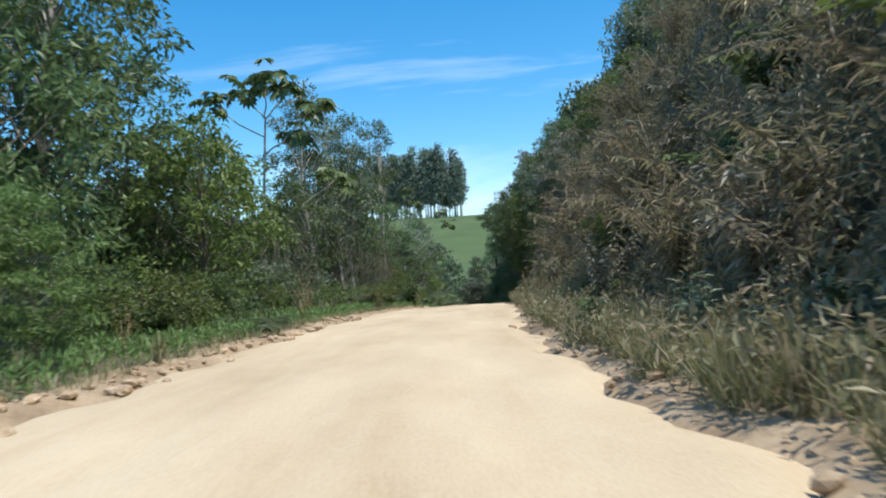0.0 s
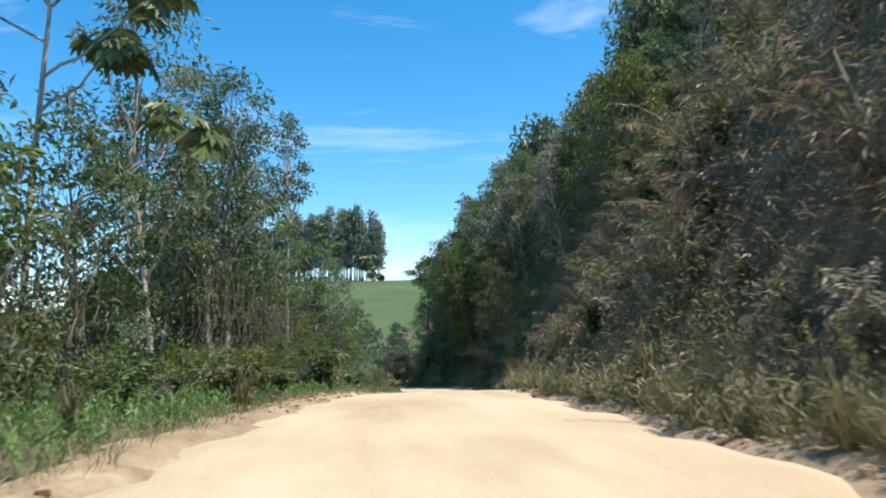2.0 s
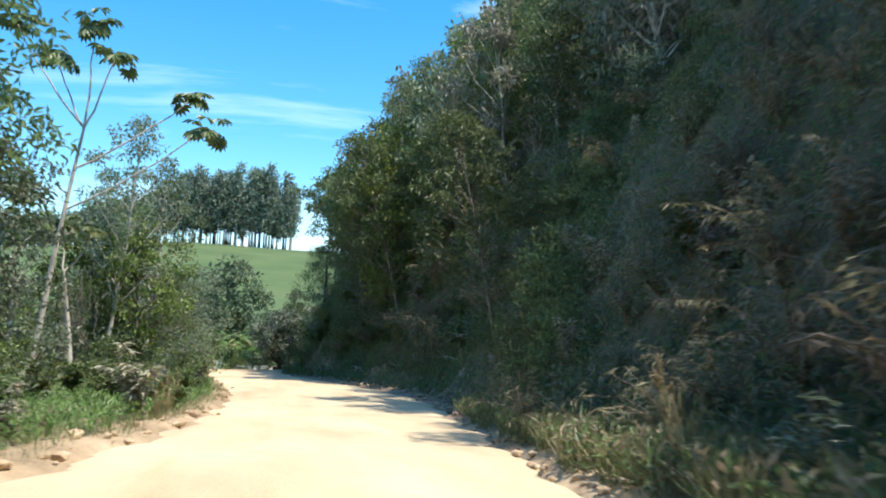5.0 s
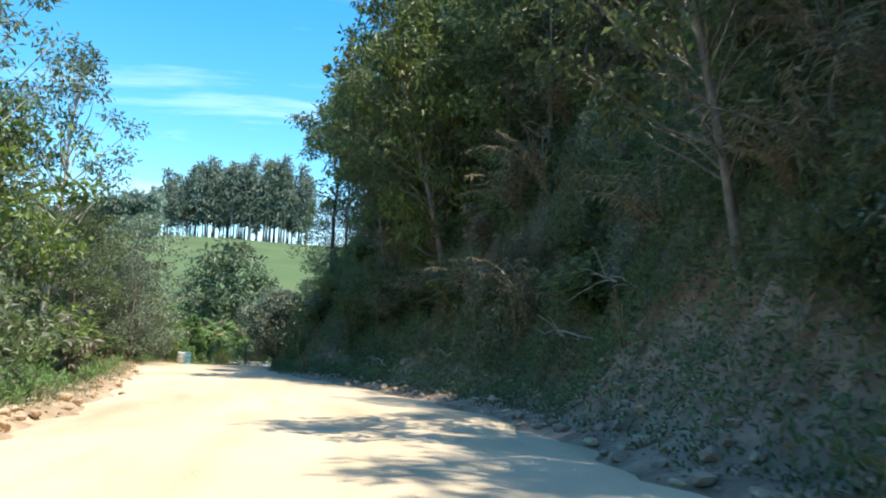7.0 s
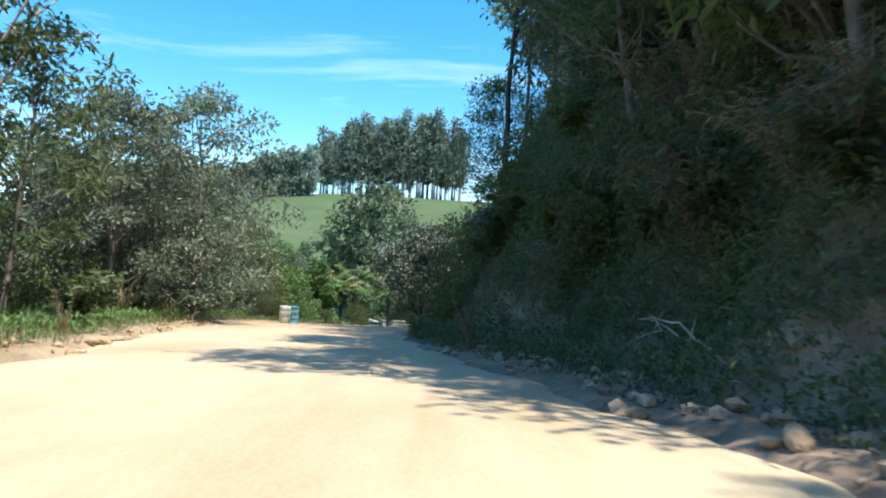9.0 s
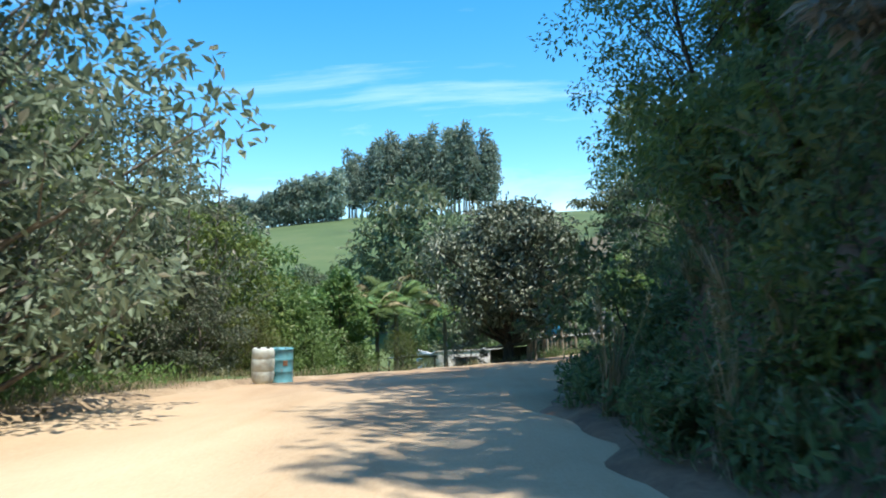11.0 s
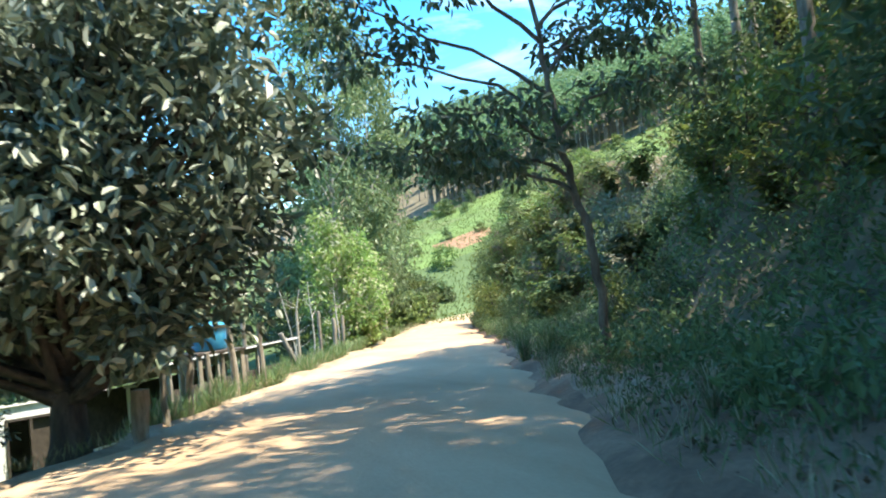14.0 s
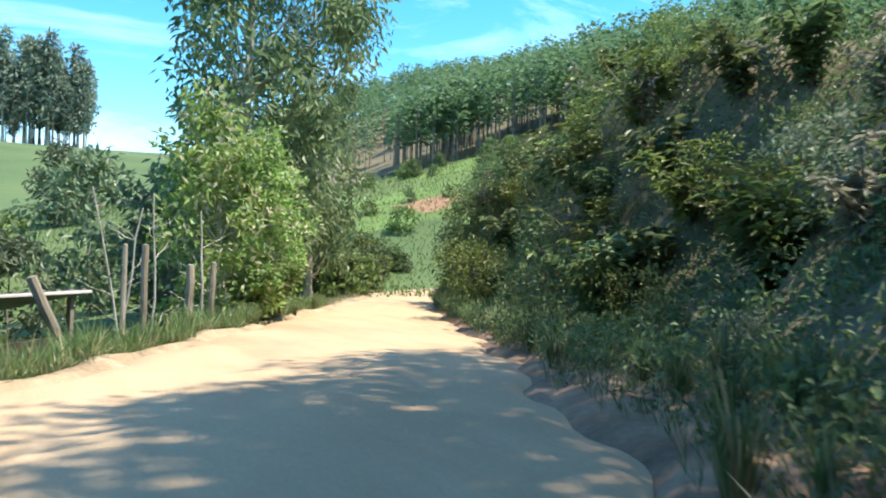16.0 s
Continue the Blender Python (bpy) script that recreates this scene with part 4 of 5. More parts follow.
CANOPY = [make_tree("tree", "tall slim tree with a high spreading crown", 18, 3.1, 0.72, 28, 84, (0.42, 0.18), M_DARKBARK, M_LEAF, 75, 1.15, trunk_r=0.15, limb_step=2, flat=0.5, top_shape=0.7),
          make_tree("tree", "tall grey-trunked tree with a flat high crown", 18, 3.2, 0.75, 28, 84, (0.42, 0.18), M_BARK, M_LEAF, 76, 1.15, trunk_r=0.13, limb_step=2, flat=0.45, top_shape=0.7)]
plant_bank()
plant_ash()
plant_leaners()
plant_canopy()
plant_bushes()
plant_left()
plant_valley()
plant_grass()


# ---- growth that nobody could count ----
def undergrowth(name, label, n, where, length, width, mat, seed, lift=0.25, hang=0.7):
    rng = np.random.default_rng(seed)
    x, y = where(rng, n)
    e = 0.15
    z = land(x, y)
    gx, gy2 = (land(x + e, y) - z) / e, (land(x, y + e) - z) / e
    nr = unit(np.stack([-gx, -gy2, np.ones(len(x))], 1))
    n = len(x)
    p = np.stack([x, y, z], 1) + nr * (rng.uniform(-0.02, lift, n))[:, None]
    d = unit(rng.normal(0, 0.8, (n, 3)) + nr * 0.5 + np.array([0, 0, -hang + 0.5]))
    q = unit(nr + rng.normal(0, 0.5, (n, 3)) + np.array([0, 0, 0.6]))
    v, f = kites(p, d, q, length * rng.uniform(0.5, 1.3, n), width * rng.uniform(0.7, 1.3, n))
    return tagged(new(name, np_mesh(name, v, f, mat)), label, "undergrowth", kind="stuff")


def on_bank(rng, n):
    y = np.where(rng.uniform(0, 1, n) < 0.92, rng.uniform(0, 84, n), rng.uniform(84, 106, n))
    hb = along(BANK, y)
    u = 0.35 + 1.9 * rng.uniform(0, 1, n) ** 0.5 * smooth((y - 98) / 8) * (1 - smooth((y - 134) / 8)) + rng.uniform(0, 1, n) * (hb * 0.58 + 3)
    return edge_r(y) + u, y


def on_late_bank(rng, n):
    y = rng.uniform(74, 220, n)
    u = 0.3 + 1.7 * rng.uniform(0, 1, n) ** 0.5 * smooth((y - 98) / 6) * (1 - smooth((y - 134) / 8)) + rng.uniform(0, 1, n) * (along(BANK, y) * 0.58 + 2 + 3 * smooth((y - 154) / 6) * (1 - smooth((y - 188) / 6)))
    u = u + 0.9 * smooth((y - 162) / 4) * (1 - smooth((y - 184) / 4))
    return edge_r(y) + u, y


def on_left(rng, n):
    y = rng.uniform(0, 158, n)
    v = 0.9 + 13 * rng.uniform(0, 1, n) ** 1.5
    return edge_l(y) - v, y


def on_verges(rng, n):
    y = rng.uniform(0, 228, n)
    side = rng.uniform(0, 1, n) < 0.5
    off = 0.28 + 2.6 * rng.uniform(0, 1, n) ** 1.5
    bare = side & (y > 98) & (y < 136)
    off = np.where(bare, off + 1.8, off)
    return np.where(side, edge_r(y) + off, edge_l(y) - off), y


def on_clearing(rng, n):
    s, lat = rng.uniform(48, 150, n), rng.uniform(-60, 60, n)
    return 14 + 0.43 * s + 0.90 * lat, 177 + 0.90 * s - 0.43 * lat


def on_steep_bank(rng, n):
    y = rng.uniform(100, 150, n)
    return edge_r(y) + 2.6 + rng.uniform(0, 1, n) * along(BANK, y) * 0.52, y


def on_foot(rng, n):
    y = rng.uniform(0, 100, n)
    clump = 0.5 + 0.5 * np.sin(y * 1.9 + 2 * np.sin(y * 0.7))
    return edge_r(y) + 0.35 + (0.4 + 1.6 * clump) * rng.uniform(0, 1, n), y


def on_fence_side(rng, n):
    y = rng.uniform(178, 212, n)
    return edge_l(y) - 0.35 - 3.6 * rng.uniform(0, 1, n), y


def on_late_verge(rng, n):
    y = rng.uniform(96, 212, n)
    return edge_r(y) + 0.45 + 2.6 * rng.uniform(0, 1, n), y


undergrowth("undergrowth", "dense tangled leaves and dead stalks covering the bank", 135000, on_bank, 0.21, 0.060, M_LEAF_BANK, 61, 0.6)
undergrowth("undergrowth", "small dark green leaves over the shaded bank", 200000, on_late_bank, 0.15, 0.065, M_LEAF, 66, 0.55, 0.3)
undergrowth("undergrowth", "broad green leaves hanging over the steep shaded bank", 60000, on_steep_bank, 0.17, 0.07, M_LEAF, 72, 0.5, 0.6)
undergrowth("undergrowth", "low green leaves and grass under the trees", 80000, on_left, 0.20, 0.055, M_LEAF_BRIGHT, 62, 0.4, 0.1)
undergrowth("verge_grass", "short green and dry grass along the verges", 60000, on_verges, 0.27, 0.014, M_GRASS, 63, 0.05, -0.9)
undergrowth("tall_grass", "tall straw-tinged grass at the foot of the bank", 38000, on_foot, 0.55, 0.015, M_GRASS, 67, 0.1, -1.3)
undergrowth("tall_grass", "soft green grass between the road and the fence", 52000, on_fence_side, 0.58, 0.022, M_GRASS_GREEN, 68, 0.1, -1.3)
undergrowth("fallen_leaves", "dry brown leaves scattered over the shaded verge", 12000, on_late_verge, 0.09, 0.045, M_FALLEN, 69, 0.03, 0.4)
undergrowth("low_weeds", "small green weeds on the shaded verge", 16000, on_late_verge, 0.11, 0.045, M_LEAF, 70, 0.10, -0.2)
undergrowth("clearing_growth", "low green regrowth dotted over the cleared slope", 46000, on_clearing, 0.42, 0.12, M_LEAF_CLEAR, 64, 0.08, -0.9)


def far_forest():
    """The plantation forest on the hill: trunk and tapering crown for each tree, in one mesh."""
    rng = np.random.default_rng(65)
    pieces = []
    trunks = []
    n = 3600
    s = 140 + 330 * rng.uniform(0, 1, n) ** 1.1
    lat = rng.uniform(-75, 230, n)
    s = np.where(lat < -10, np.maximum(s, 150 - 1.2 * lat), s)
    s[:620] = rng.uniform(138, 166, 620)
    lat[:620] = rng.uniform(-40, 120, 620)
    x, y = 14 + 0.43 * s + 0.90 * lat, 177 + 0.90 * s - 0.43 * lat
    ok = (lat < 0.85 * s) & ((lat > -10) | (s > 150 - 1.2 * lat))
    x, y, s = x[ok], y[ok], s[ok]
    z = land(x, y)
    for i in range(len(x)):
        h = rng.uniform(11, 16)
        m = 46
        f = rng.uniform(0.34, 1.0, m) ** 0.9
        r = 1.75 * np.sin(np.pi * np.clip(1.10 - f, 0, 1)) ** 0.8 * rng.uniform(0.3, 1, m)
        a = rng.uniform(0, 6.283, m)
        p = np.stack([x[i] + r * np.cos(a), y[i] + r * np.sin(a), z[i] + f * h], 1)
        d = np.stack([np.cos(a), np.sin(a), rng.uniform(-0.5, 0.6, m)], 1)
        pieces.append(kites(p, d, rng.normal(0, 0.4, (m, 3)) + [0, 0, 1], 1.25 * rng.uniform(0.7, 1.2, m), 0.8))
        if s[i] < 190:
            trunks.append(tube([(x[i], y[i], z[i] - 0.3), (x[i], y[i], z[i] + h * 0.8)], [0.13, 0.05], 4))
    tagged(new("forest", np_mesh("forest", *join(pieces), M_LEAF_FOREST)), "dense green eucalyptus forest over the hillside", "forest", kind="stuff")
    tagged(new("forest_trunks", np_mesh("forest_trunks", *join(trunks), M_BARK)), "bare trunks at the forest edge", "forest", kind="stuff")


far_forest()

# ---- special trees ----
RNG2 = np.random.default_rng(900)
mango = make_tree("mango_tree", "dense round dark-leaved mango tree beside the road", 7.1, 3.35, 0.28, 165, 150, (0.24, 0.115), M_DARKBARK, M_LEAF_MANGO, 81, 0.78, rounded=True, wob=0.03, lean=(0.04, 0.0), trunk_r=0.24, droop=0.45, flat=0.8, top_shape=1.45)
put(mango, 7.0, 175.5, 1.06, 0, 0, 0.1, RNG2)
gum = make_tree("eucalyptus", "tall drooping eucalyptus with pale bark", 25, 3.6, 0.16, 90, 125, (0.46, 0.17), M_PALE, M_LEAF_GUM, 82, 1.2, limb_step=3, trunk_r=0.22, droop=1.5, flat=1.1)
put(gum, 24.6, 214.4, 0.78, 10, 0, 0.1, RNG2)
put(gum, 20.7, 210.0, 0.95, 140, 0, 0.1, RNG2, None, 1.2)
blossom = make_tree("tree", "pale-flowering light green small tree behind the fence", 7.6, 1.6, 0.15, 50, 90, (0.28, 0.12), M_PALE, M_LEAF_PALE, 83, 0.62, trunk_r=0.07)
put(blossom, 18.5, 202.4, 1.1, 0, 0, 0.1, RNG2)
put(blossom, 20.2, 203.4, 0.8, 70, 0, 0.1, RNG2)
for x, y, s in ((19.2, 202.2, 1.5), (20.2, 203.4, 1.3), (20.9, 206.0, 1.4), (21.6, 208.5, 1.2)):
    put(SHRUBS["green"][0], x, y, s, None, 0, 0.05, RNG2)
put(TREES["grey"][1], 5.2, 175.9, 0.36, 0, 0, 0.05, RNG2)
spread_tree = make_tree("tree", "wide layered tree with sunlit light green tops", 9.6, 4.6, 0.25, 70, 96, (0.40, 0.17), M_BARK, M_LEAF_BRIGHT, 85, 0.9, trunk_r=0.16, flat=0.4, top_shape=0.8)
for x, y, s in ((-7.6, 176.5, 0.98), (-11.5, 181, 1.05), (-6.0, 169.5, 0.78), (-10.5, 171, 0.95)):
    put(spread_tree, x, y, s, None, 0, 0.1, RNG2)
garden_tree = make_tree("tree", "upright glossy broad-leaved garden tree", 6.6, 1.65, 0.16, 46, 80, (0.30, 0.14), M_DARKBARK, M_LEAF_BRIGHT, 86, 0.5, trunk_r=0.07, rounded=True)
for x, y, s in ((-1.9, 180.2, 1.0), (-3.6, 174.5, 0.7), (-4.2, 184, 1.05)):
    put(garden_tree, x, y, s, None, 0, 0.1, RNG2)
garden_bush = make_tree("bush", "bright green broad-leaved garden bush below the road", 3.6, 1.7, 0.06, 44, 70, (0.24, 0.10), M_DARKBARK, M_LEAF_BRIGHT, 97, 0.55, trunk_r=0.05, category="bush", limb_step=2)
for x, y, s in ((-2.1, 172.0, 1.0), (-0.9, 169.4, 0.62), (-2.6, 168.2, 0.75), (-3.9, 170.2, 1.1), (-0.4, 173.6, 0.6), (-3.2, 175.8, 1.1), (-5.2, 173.0, 1.2)):
    put(garden_bush, x, y, s, None, 0, 0.05, RNG2)
round_bush = make_tree("bush", "round yellow-green bush with fine leaves", 3.0, 1.35, 0.16, 44, 90, (0.13, 0.035), M_DARKBARK, M_LEAF_WARM, 98, 0.42, trunk_r=0.05, category="bush", limb_step=1)
for x, y, s in ((1.5, 179.8, 1.1), (-1.8, 163.4, 0.8), (-2.7, 164.4, 0.9)):
    put(round_bush, x, y, s, None, 0, 0.05, RNG2)


def make_layered(trunk, pads, seed):
    """A leaning tree whose limbs end in flat drooping pads of foliage: trunk line and pad centres in the world."""
    rng = np.random.default_rng(seed)
    tr, pads = np.array(trunk, float), np.array(pads, float)
    base = tr[0].copy()
    base[2] = float(land(base[0], base[1]))
    tr[0] = base - [0, 0, 0.2]
    ob = tagged(new("tree"), "dark leaning tree with flat drooping layers over the road", "tree")
    ob.matrix_basis = pose(*base)
    tr, pads = tr - base, pads - base
    n = len(tr)
    k = np.linspace(0, n - 1, 4 * n)
    line = np.stack([np.interp(k, np.arange(n), tr[:, j]) for j in range(3)], 1)
    line[2:-1, :2] += rng.normal(0, 0.03, (len(line) - 3, 2))
    part("trunk", np_mesh("trunk", *tube(line, np.linspace(0.10, 0.04, len(line)), 9), M_BROWNBARK, None, True), None, ob)
    leaves = []
    for c in pads:
        i = int(np.argmin(np.abs(line[:, 2] - (c[2] - 0.45 * np.hypot(*(c[:2] - tr[-1, :2]))))))
        i = min(max(i, 4), len(line) - 2)
        part("limb", np_mesh("limb", *tube(arc(line[i], c, 0.25, 7, 0.08, rng), np.linspace(0.05, 0.016, 7), 6), M_BROWNBARK, None, True), None, ob)
        twigs = []
        for j in range(9):
            a = j * 0.7 + rng.uniform(-0.3, 0.3)
            e = c + np.array([math.cos(a), math.sin(a), 0]) * rng.uniform(0.5, 1.5) + np.array([0, 0, rng.uniform(-0.35, 0.25)])
            twigs.append(tube(arc(c, e, 0.12, 4, 0.03, rng), np.linspace(0.016, 0.006, 4), 3))
            leaves.append(clump_leaves(e, 0.6 * rng.uniform(0.7, 1.3), 42, 0.22, 0.10, rng, 0.9, 0.36, 0.8, True))
        tagged(part("twig", np_mesh("twig", *join(twigs), M_BARK), None, ob), kind="stuff")
        leaves.append(clump_leaves(c, 0.85, 46, 0.22, 0.10, rng, 0.9, 0.35, 0.8, True))
    part("crown", np_mesh("crown", *join(leaves), M_LEAF_LAYER), None, ob)
    return ob


M_LEAF_LAYER = leaf_material("layered_tree_leaf", (0.050, 0.075, 0.032), (0.160, 0.200, 0.100), 0.45, 0.25, dry=(0.22, 0.23, 0.15), dry_share=0.1)
make_layered([(16.75, 175.3, -6.3), (16.7, 175.3, -6.0), (16.5, 175.3, -4.63), (16.26, 175.3, -3.49), (16.06, 175.3, -2.47), (15.93, 175.3, -1.45), (15.8, 175.3, 0.0), (15.85, 175.3, 1.6)],
             [(11.4, 175.8, 0.1), (12.9, 174.8, 0.6), (12.7, 176.4, -0.8), (14.5, 175.9, 1.0), (14.3, 175.0, -2.3), (13.7, 176.2, -2.9), (14.7, 175.8, -3.1), (16.1, 176.2, 1.2), (17.5, 175.7, -0.6), (18.7, 176.0, 0.2), (18.3, 175.2, -1.6), (19.3, 176.2, 1.2), (14.3, 175.5, 2.3), (15.8, 176.0, 3.1), (17.3, 175.3, 2.6), (18.7, 176.0, 2.6)], 84)


def make_cecropia(trunk, ends, seed, big=1.3):
    """A bare pale trunk with a few limbs that end in rosettes of big lobed leaves: trunk line and limb ends in the world."""
    rng = np.random.default_rng(seed)
    tr, ends = np.array(trunk, float), np.array(ends, float)
    base = tr[0].copy()
    base[2] = float(land(base[0], base[1]))
    tr[0] = base - [0, 0, 0.2]
    ob = tagged(new("cecropia_tree"), "pale-trunked cecropia with big lobed leaves at limb ends", "tree")
    ob.matrix_basis = pose(*base)
    tr, ends = tr - base, ends - base
    k = np.linspace(0, len(tr) - 1, 12)
    line = np.stack([np.interp(k, np.arange(len(tr)), tr[:, j]) for j in range(3)], 1)
    part("trunk", np_mesh("trunk", *tube(line, np.linspace(0.17, 0.07, 12), 8), M_PALE, None, True), None, ob)
    for e in ends:
        i = int(np.argmin(np.abs(line[:, 2] - (e[2] - 0.6 * np.hypot(*(e[:2] - tr[-1, :2])) - 1.0))))
        i = min(max(i, 5), 11)
        part("limb", np_mesh("limb", *tube(arc(line[i], e, -0.3, 7, 0.05, rng), np.linspace(0.065, 0.03, 7), 6), M_PALE, None, True), None, ob)
    lv = []
    for e in ends:
        for j in range(11):
            a = j * 2.4 + rng.uniform(-0.4, 0.4)
            out = np.array([math.cos(a), math.sin(a), rng.uniform(-0.7, 0.9)])
            c = e + out * rng.uniform(0.35, 0.85) * big
            ax = unit(out + np.array([0, 0, -0.6]))
            face = unit(np.array([0, 0, 1.0]) + out * 0.9 + rng.normal(0, 0.3, 3))
            side = unit(np.cross(ax, face))
            k = np.linspace(-2.3, 2.3, 9)
            d = ax * np.cos(k)[:, None] + side * np.sin(k)[:, None] + np.array([0, 0, -0.45])
            lv.append(kites(np.repeat(c[None], 9, 0), d, np.tile(face, (9, 1)), big * (0.62 - 0.05 * np.abs(k)), big * 0.20, belly=0.6))
    tagged(part("leaf", np_mesh("leaf", *join(lv), M_LEAF_CEC), None, ob), kind="stuff")
    return ob


M_LEAF_CEC = leaf_material("cecropia_leaf", (0.05, 0.085, 0.02), (0.14, 0.165, 0.06), 0.45, 0.2)
make_cecropia([(-12.3, 53.2, 0), (-12.1, 53.2, 6), (-11.6, 53.0, 12.8)], [(-11.4, 53.0, 15.8), (-13.0, 54.0, 15.2), (-15.3, 53.0, 14.2), (-10.0, 52.6, 14.8), (-8.2, 53.4, 13.6), (-6.9, 53.0, 8.4), (-9.6, 54.0, 12.0)], 86, 1.55)
make_cecropia([(-6.3, 114.6, -4), (-5.6, 114.8, 2.5), (-4.9, 115.0, 8.5)], [(-4.8, 115.2, 14.2), (-3.6, 114.6, 12.2), (0.2, 115.4, 10.7), (1.1, 115.0, 9.0), (-8.6, 115.0, 13.8), (-6.8, 116.0, 12.6)], 87, 1.15)
make_cecropia([(-4.3, 114.8, -5), (-4.8, 115.0, -1.5), (-5.2, 115.0, 1.0)], [(-5.6, 115.6, 3.6), (-4.0, 115.4, 3.2)], 88, 0.8)


M_LEAF_PALM = leaf_material("palm_leaf", (0.10, 0.185, 0.050), (0.23, 0.34, 0.11), 0.45, 0.4)


def make_palm(h, seed, fronds=22):
    rng = np.random.default_rng(seed)
    ob = tagged(new("palm_tree"), "feathery green palm among garden shrubs", "palm tree")
    t = np.linspace(0, 1, 6)
    part("trunk", np_mesh("trunk", *tube(np.stack([0.1 * t, 0 * t, h * t - 0.2], 1), 0.13 * (1.2 - 0.4 * t), 8), M_BARK, None, True), None, ob)
    for i in range(fronds):
        a, el = i * 2.4 + rng.uniform(-0.2, 0.2), rng.uniform(0.1, 1.2)
        ln = rng.uniform(2.3, 3.2)
        out = np.array([math.cos(a), math.sin(a), 0])
        k = np.linspace(0, 1, 8)[:, None]
        p = np.array([0.1, 0, h - 0.2]) + out * ln * k * math.cos(el) + np.array([0, 0, 1.0]) * (ln * math.sin(el) * k - 1.5 * k ** 2)
        side = np.array([-math.sin(a), math.cos(a), 0])
        pieces = [tube(p, np.linspace(0.03, 0.008, 8), 4)]
        f = np.linspace(0.12, 1.0, 44)
        q = np.stack([np.interp(f, k[:, 0], p[:, j]) for j in range(3)], 1)
        for sg in (-1, 1):
            pieces.append(kites(q, sg * side + out * 0.5 + np.array([0, 0, -0.35]), np.tile([0, 0, 1.0], (44, 1)), 0.85 * np.sin(math.pi * (0.15 + 0.8 * f)), 0.042))
        part("frond", np_mesh("frond", *join(pieces), M_LEAF_PALM if i % 7 else M_GRASS_DRY), None, ob)
    return ob


palm = make_palm(5.4, 91)
for x, y, s in ((-1.2, 184.0, 1.1), (0.6, 185.5, 1.2), (-0.2, 182.6, 0.95), (-2.6, 183.4, 1.0), (-3.2, 187.5, 1.2), (3.6, 188.0, 1.1)):
    put(palm, x, y, s, None, 0, 0.1, RNG2)


def make_fern(seed, fronds=11, size=1.3):
    """A fern: arching fronds from one crown, each with two rows of leaflets."""
    rng = np.random.default_rng(seed)
    ob = tagged(new("fern"), "large grey-green fern arching over the verge", "fern")
    for i in range(fronds):
        a, ln = i * 2.4 + rng.uniform(-0.3, 0.3), size * rng.uniform(0.7, 1.15)
        out, side = np.array([math.cos(a), math.sin(a), 0]), np.array([-math.sin(a), math.cos(a), 0])
        k = np.linspace(0, 1, 8)[:, None]
        p = out * ln * k * 0.9 + np.array([0, 0, 1.0]) * (0.85 * ln * k - 0.75 * ln * k ** 2.2)
        pieces = [tube(p, np.linspace(0.010, 0.003, 8), 3)]
        f = np.linspace(0.15, 1.0, 26)
        q = np.stack([np.interp(f, k[:, 0], p[:, j]) for j in range(3)], 1)
        for sg in (-1, 1):
            pieces.append(kites(q, sg * side + out * 0.45, np.tile([0, 0, 1.0], (26, 1)), 0.30 * size * np.sin(math.pi * (0.12 + 0.82 * f)), 0.055))
        part("frond", np_mesh("frond", *join(pieces), M_LEAF_EUC), None, ob)
    return ob


fern = make_fern(93)
for x, y, s in ((-6.0, 24.5, 1.2), (-6.8, 27.0, 1.3), (-5.6, 22.6, 0.9), (-6.2, 30.0, 1.0), (-4.2, 48.0, 0.9), (0.6, 84.0, 0.9), (-0.4, 79.0, 0.8)):
    put(fern, x, y, s, None, 0, 0.03, RNG2)
feathery = make_tree("tree", "feathery bright green sapling beside the road", 3.4, 1.25, 0.20, 40, 90, (0.17, 0.05), M_BARK, M_LEAF_BRIGHT, 94, 0.42, trunk_r=0.03, flat=0.28, droop=0.5)
for x, y, s in ((-7.4, 14.2, 1.0), (-7.9, 12.6, 0.9), (-8.6, 17.0, 0.8), (-4.6, 60.0, 0.7), (-4.0, 66.5, 0.8)):
    put(feathery, x, y, s, None, 0, 0.03, RNG2)


def plant_clearing():
    """Young bushes over the cleared slope and round the end of the road."""
    rng = np.random.default_rng(515)
    for i in range(150):
        s, lat = rng.uniform(40, 138), rng.uniform(-34, 30)
        if i < 60:
            s, lat = rng.uniform(46, 74), rng.uniform(-20, 12)
        x, y = 14 + 0.43 * s + 0.90 * lat, 177 + 0.90 * s - 0.43 * lat
        if edge_l(y) - 1.5 < x < edge_r(y) + 1.0 and y < 243:
            continue
        put(CLEAR_BUSH[i % 2], x, y, rng.uniform(0.5, 1.3), None, 0, 0.05, rng)


CLEAR_BUSH = [make_tree("bush", "young green bush on the cleared slope", 2.2, 1.3, 0.04, 16, 34, (0.42, 0.2), M_DARKBARK, M_LEAF_CLEAR, 95, 0.5, trunk_r=0.03, category="bush", limb_step=4),
              make_tree("bush", "dark green bush on the cleared slope", 2.6, 1.2, 0.04, 16, 34, (0.42, 0.2), M_DARKBARK, M_LEAF, 96, 0.5, trunk_r=0.03, category="bush", limb_step=4)]
plant_clearing()


